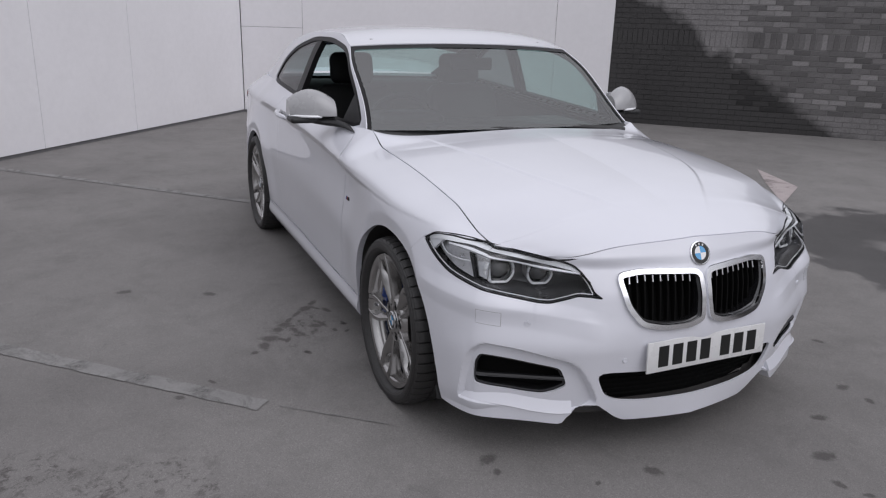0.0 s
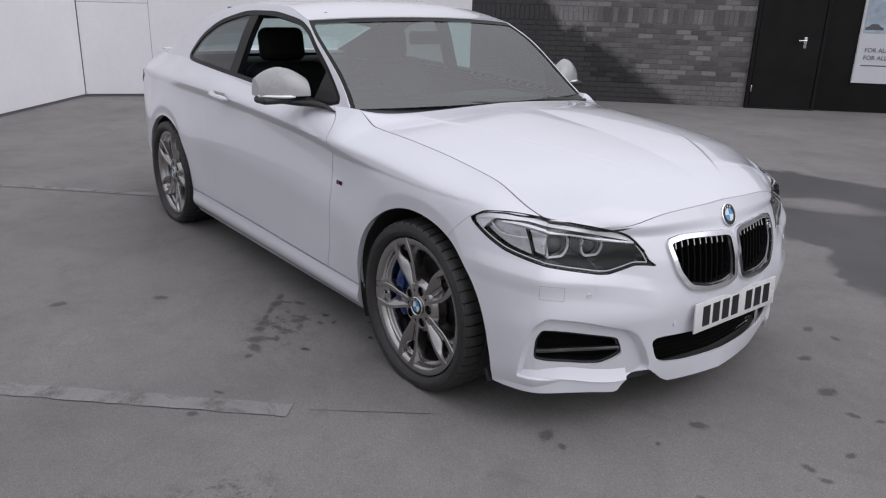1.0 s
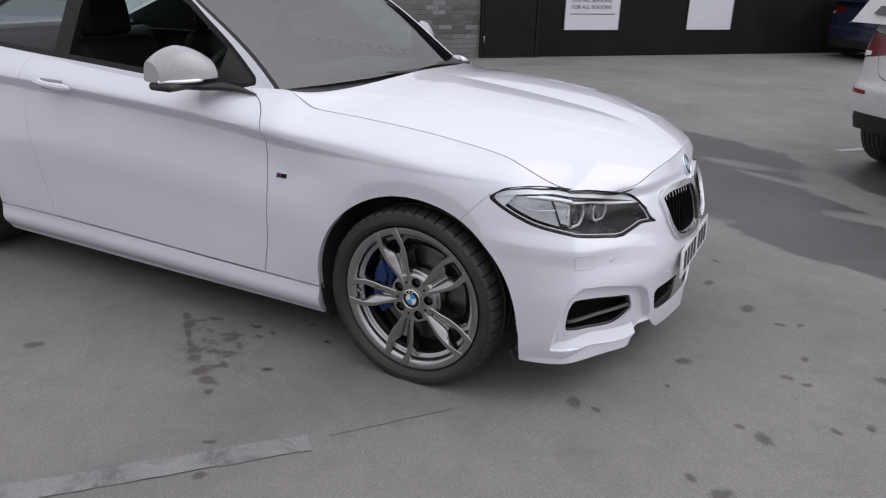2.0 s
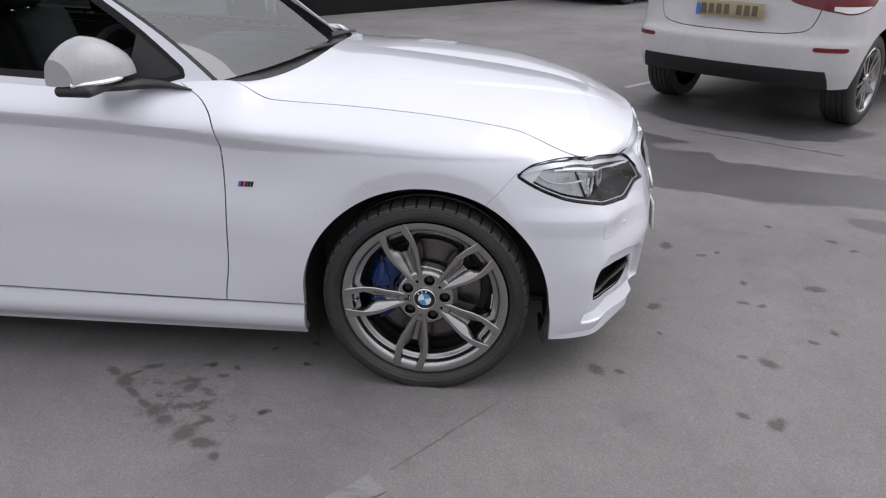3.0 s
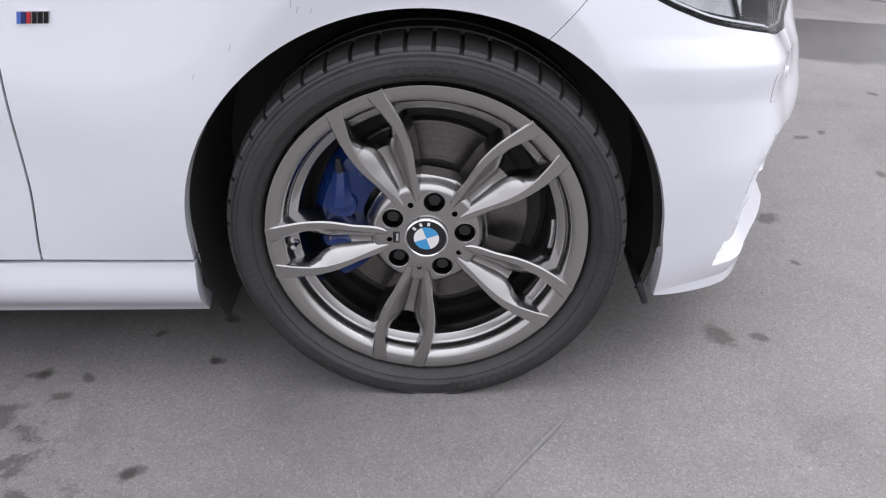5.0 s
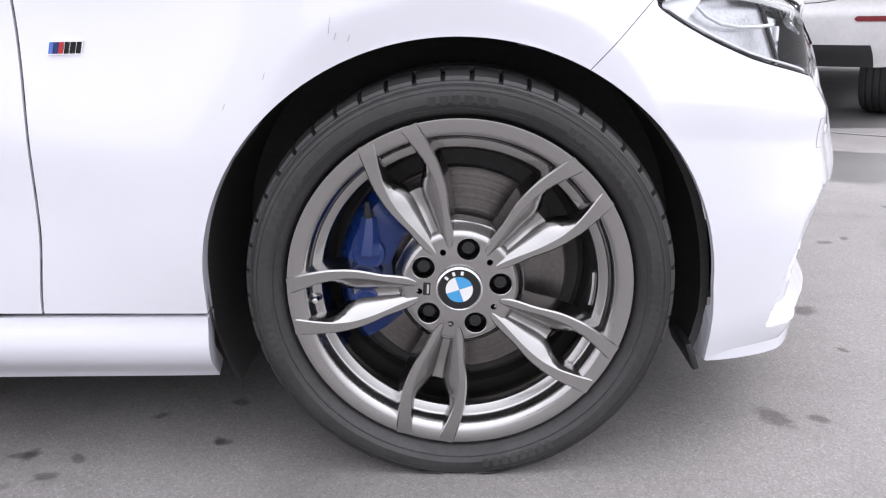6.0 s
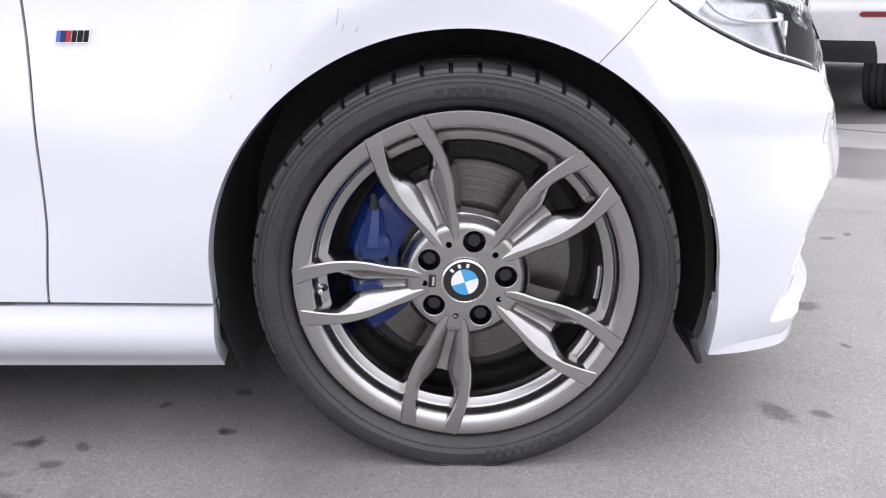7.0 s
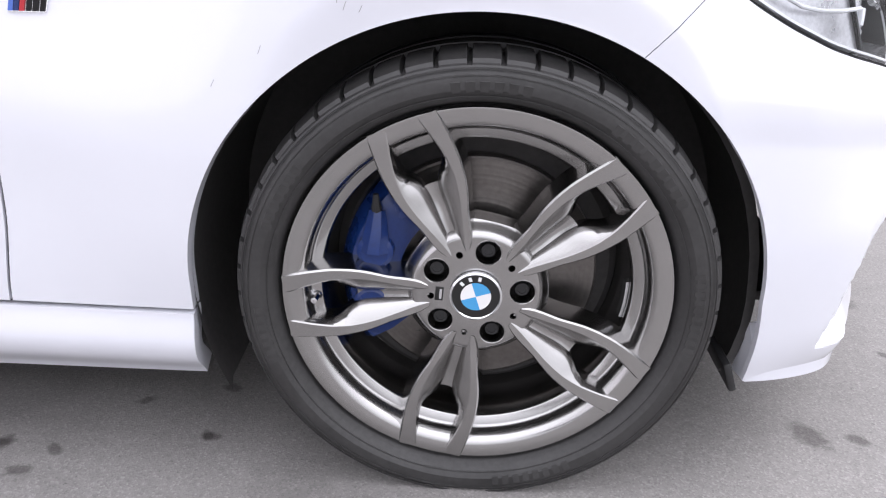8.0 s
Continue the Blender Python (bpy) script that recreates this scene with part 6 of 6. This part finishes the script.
def parked(label, m, paint, base, nose, half, floor_z, belt, height, wheel_r, lamps_z, valance):
    """A parked car; its rear axle is at the origin, ahead is +x."""
    car = thing("car", label, "car", m)
    tail_x = -0.71
    out = [(nose, 0), (nose - 0.07, half * 0.55), (nose - 0.35, half * 0.90), (nose - 0.9, half), (base * 0.5, half), (0, half), (-0.36, half * 0.975), (-0.58, half * 0.86), (-0.675, half * 0.5), (tail_x, 0)]
    k = len(out)
    rear = np.array([0, 0, 0, 0, 0, 0, 0.2, 0.7, 1, 1.0])
    hood = np.array([1, 1, 0.8, 0.45, 0.0, 0, 0, 0, 0, 0])
    rows = [([floor_z] * k, [0.10, 0.10, 0.07, 0.05, 0.04, 0.04, 0.04, 0.05, 0.07, 0.09]),
            ([valance] * k, [0.03, 0.03, 0.02, 0.01, 0.01, 0.01, 0.01, 0.01, 0.02, 0.02]),
            ([valance + 0.16] * k, [0.0] * k),
            (list(valance + 0.24 - 0.0 * rear), list(0.035 * rear)),
            (list(lamps_z - 0.02 - 0.08 * hood), list(0.01 + 0.05 * rear + 0.03 * hood)),
            (list(belt - 0.17 * hood), list(0.06 + 0.05 * rear + 0.14 * hood))]
    sh = Shell(out, rows)
    S_, V_, P_ = sh.grid(0, sh.end, 0, 5, 0.03, 0.12)
    X_, Z_ = P_[..., 0], P_[..., 2]
    arch = np.minimum(np.hypot(X_, Z_ - wheel_r), np.hypot(X_ - base, Z_ - wheel_r)) - wheel_r - 0.05
    arch = np.where((Z_ < wheel_r) & (np.minimum(abs(X_), abs(X_ - base)) < wheel_r + 0.05), -0.05, arch)
    from_tail = sh.end - S_
    gate = rounded([(-half * 0.62, valance + 0.235), (half * 0.62, valance + 0.235), (half * 0.70, lamps_z - 0.06), (half * 0.66, belt + 0.3), (-half * 0.66, belt + 0.3), (-half * 0.70, lamps_z - 0.06)], 4)
    in_gate = inside(gate, from_tail, Z_)
    lamp = rounded([(half * 0.42, lamps_z - 0.015), (half * 0.60, lamps_z + 0.075), (half * 1.24, lamps_z + 0.13), (half * 1.26, lamps_z - 0.02), (half * 1.0, lamps_z - 0.10), (half * 0.70, lamps_z - 0.07)], 4)
    in_lamp = inside(lamp, from_tail, Z_)
    low = np.minimum(valance - Z_, half * 0.80 + 0.5 * (valance - Z_) - from_tail)
    skin("body", *cut(P_, [arch, -low, -in_lamp, -in_gate - 0.003]), paint, car, "", 0.03, (1, -1))
    skin("valance", *cut(P_, [arch, low - 0.003]), PLASTIC, car, "black lower bumper", 0.03, (1, -1))
    skin("tailgate", *cut(P_, [in_gate - 0.003, -in_lamp]), paint, car, "", 0.03, (1, -1))
    for side in (1, -1):
        skin("tail_lamp", *cut(P_, [in_lamp - 0.002]), RED, car, "dark red rear lamp", 0.02, (side,), push=0.004)
        skin("reversing_lamp", *cut(P_, [in_lamp - 0.010, lamps_z - 0.040 - Z_, from_tail - half * 0.78]), DRL, car, "clear reversing lamp", 0.008, (side,), push=0.0065)
        fl = inside([(half * 0.68, valance + 0.135), (half * 0.98, valance + 0.135), (half * 0.98, valance + 0.165), (half * 0.68, valance + 0.165)], from_tail, Z_)
        skin("reflector", *cut(P_, [fl]), RED, car, "red bumper reflector", 0.01, (side,), push=0.004)
        for ax in (0.0, base):
            simple_wheel(car, (ax, -(half - 0.055) * side, wheel_r), wheel_r, 0.22, side)
    part("underbody", box_bm(nose + 0.1, half * 1.56, 0.14, (nose / 2 - 0.10, 0, floor_z + 0.04), 0.02), MATTE, car)
    # cabin: glass band, roof and bonnet
    lower = lambda x: half - 0.09
    sec = [(-0.72, belt, 0.10), (-0.60, belt + 0.25, 0.20), (-0.42, height - 0.06, 0.27), (0.6, height, 0.25), (1.3, height - 0.03, 0.25), (1.75, belt + 0.22, 0.20), (base - 0.55, belt, 0.12)]
    q_ = np.linspace(-1, 1, 21)
    xs = pchip(np.linspace(0, 1, 7), sec)(np.linspace(0, 1, 50))
    v = [(x, (half - i_) * y, z + 0.05 * (1 - y**2) * (z - belt) / (height - belt)) for x, z, i_ in xs for y in q_]
    link_mesh("roof", v, [f_[::-1] for f_ in grid_faces(50, 21)], paint, car, "")
    for side in (1, -1):
        v = []
        for x, z, i_ in xs:
            for t in (0, 0.5, 1):
                v.append((x, -side * ((half - 0.075) + ((half - i_) - (half - 0.075)) * t), (belt - 0.01) + (z - belt + 0.01) * t))
        link_mesh("side_glass", v, grid_faces(50, 3), GLOSS, car, "dark side windows")
    rg_ = []
    for t in np.linspace(0.12, 0.88, 8):
        for y in np.linspace(-0.82, 0.82, 9):
            x = -0.725 + 0.275 * t
            rg_.append((x - 0.02, (half - 0.10 - 0.15 * t) * y, belt + 0.02 + (height - 0.09 - belt) * t))
    link_mesh("rear_window", rg_, grid_faces(8, 9), GLOSS, car, "dark rear window")
    hood_e = sh.point(np.linspace(0, sh.s_at(base - 0.6), 30), np.full(30, 5.0))
    v = [(x, y * t, z + 0.03 * (1 - t * t)) for x, y, z in hood_e for t in np.linspace(-1, 1, 11)]
    link_mesh("bonnet", v, grid_faces(30, 11), paint, car)
    return car, sh


suv_m = Matrix.Translation((2.23, 3.59, 0)) @ pose(0, 0, 0, 0, 0, 51.1)
suv, suv_shell = parked("white compact sports utility car parked on damp tarmac", suv_m, DIRTY_WHITE, 2.76, 3.64, 0.90, 0.33, 1.10, 1.56, 0.34, 0.94, 0.46)
tag_x = -0.71 + 0.055
plate2 = part("number_plate", box_bm(0.008, 0.52, 0.111, (tag_x - 0.05, 0, 0.845), 0.002, m=Matrix.Rotation(-0.10, 3, "Y")), PLATE_YELLOW, suv, "yellow rear plate with dark bars")
py_ = 0.20
for k in range(7):
    part("bar", box_bm(0.003, 0.040, 0.074, (tag_x - 0.056, py_, 0.845)), FADED_INK, plate2)
    py_ -= 0.060 + (0.036 if k == 3 else 0)
part("plate_band", box_bm(0.003, 0.035, 0.105, (tag_x - 0.0555, 0.243, 0.845)), STRIPE_BLUE, plate2)
v, f = lathe([(0.001, 0.006), (0.03, 0.006), (0.036, 0.0)], 28)
link_mesh("badge", [(tag_x - 0.045 + p[1], p[0], 1.02 + p[2]) for p in v], f, CHROME, suv)
parked("dark blue car parked beside the black wall", Matrix.Translation((1.66, 12.98, 0)) @ pose(0, 0, 0, 0, 0, 47), BLUE_PAINT, 2.6, 3.45, 0.87, 0.20, 0.98, 1.45, 0.32, 0.84, 0.34)

# ---- markings and marks on the ground ----
rng_ = random.Random(5)


def strip(name, a, b, width, z, material, label, ragged=0.25, kind="structure"):
    a, b = Vector((a[0], a[1], 0)), Vector((b[0], b[1], 0))
    d = (b - a)
    n_ = max(4, int(d.length / 0.06))
    side_ = Vector((-d.y, d.x, 0)).normalized() * width / 2
    v = []
    for i in range(n_ + 1):
        c = a + d * i / n_
        for s_ in (1, -1):
            p = c + side_ * s_ * (1 + rng_.uniform(-ragged, ragged))
            v.append((p.x, p.y, z))
    return tagged(link_mesh(name, v, [(2 * i, 2 * i + 1, 2 * i + 3, 2 * i + 2) for i in range(n_)], material, None, label, smooth=False), kind=kind, category="marking")


strip("bay_line", (-3.0, -4.45), (-0.07, -1.33), 0.085, 0.004, LINE, "worn pale parking bay line", 0.10)
strip("bay_line", (-5.9, -3.25), (-2.9, -0.25), 0.08, 0.004, LINE, "worn pale parking bay line", 0.08)
strip("bay_line", (1.25, 4.27), (1.75, 4.80), 0.08, 0.004, FAR_LINE, "worn pale parking bay line", 0.06)
strip("bay_line", (2.78, 2.05), (4.9, 5.05), 0.09, 0.004, FAR_LINE, "worn pale parking bay line", 0.06)
strip("joint", (1.55, 2.75), (2.45, 2.15), 0.022, 0.004, LINE, "pale joint line in the tarmac", 0.3)
strip("joint", (-0.04, -1.27), (0.24, -0.92), 0.006, 0.004, LINE, "thin pale joint in the tarmac", 0.4)
tagged(link_mesh("arrow_mark", [(-3.36, 4.68, 0.004), (-2.74, 4.15, 0.004), (-2.01, 3.58, 0.004), (-2.51, 4.33, 0.004)], [(0, 1, 2, 3)], ARROW, None, "faded pale arrowhead painted on the tarmac", smooth=False), kind="structure", category="marking")


# ---- bricks of the wall ----
brick_mesh = {}
wd = (DOOR_A - MEET).normalized()
brick_pose = frame_on(MEET, wd, face_back)
rest = bmesh.new()


def brick_piece(length, high):
    key = (round(length, 3), round(high, 3))
    if key not in brick_mesh:
        bm = box_bm(length, 0.03, high, (0, 0, 0), 0.004, 1)
        me = bpy.data.meshes.new("brick")
        bm.to_mesh(me)
        bm.free()
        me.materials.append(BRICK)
        brick_mesh[key] = me
    return brick_mesh[key]


count, z, row = 0, 0.0, 0
while z < 2.95:
    soldier = 1.19 < z < 1.24
    high, pitch = (0.215, 0.075) if soldier else (0.065, 0.225)
    x = 0.0 if soldier or row % 2 == 0 else -0.1125
    while x < LONG:
        x0, x1 = max(0.002, x), min(LONG - 0.002, x + pitch - 0.010)
        if x1 - x0 > 0.03:
            m = brick_pose @ Matrix.Translation(((x0 + x1) / 2, 0.0095 + rng_.uniform(-0.0015, 0.0015), z + high / 2 + 0.005)) @ pose(0, 0, 0, rng_.uniform(-0.5, 0.5), 0, rng_.uniform(-0.5, 0.5))
            if count < 300 and LONG - x < 2.6 and 0.25 < z < 2.0:
                ob = new("brick", brick_piece(x1 - x0, high))
                ob.parent, ob.matrix_basis = wall_brick, m
                count += 1
            else:
                piece = box_bm(x1 - x0, 0.03, high, (0, 0, 0))
                piece.transform(m)
                me = bpy.data.meshes.new("tmp")
                piece.to_mesh(me)
                piece.free()
                rest.from_mesh(me)
                bpy.data.meshes.remove(me)
        x += pitch
    z += high + 0.010
    row += 1
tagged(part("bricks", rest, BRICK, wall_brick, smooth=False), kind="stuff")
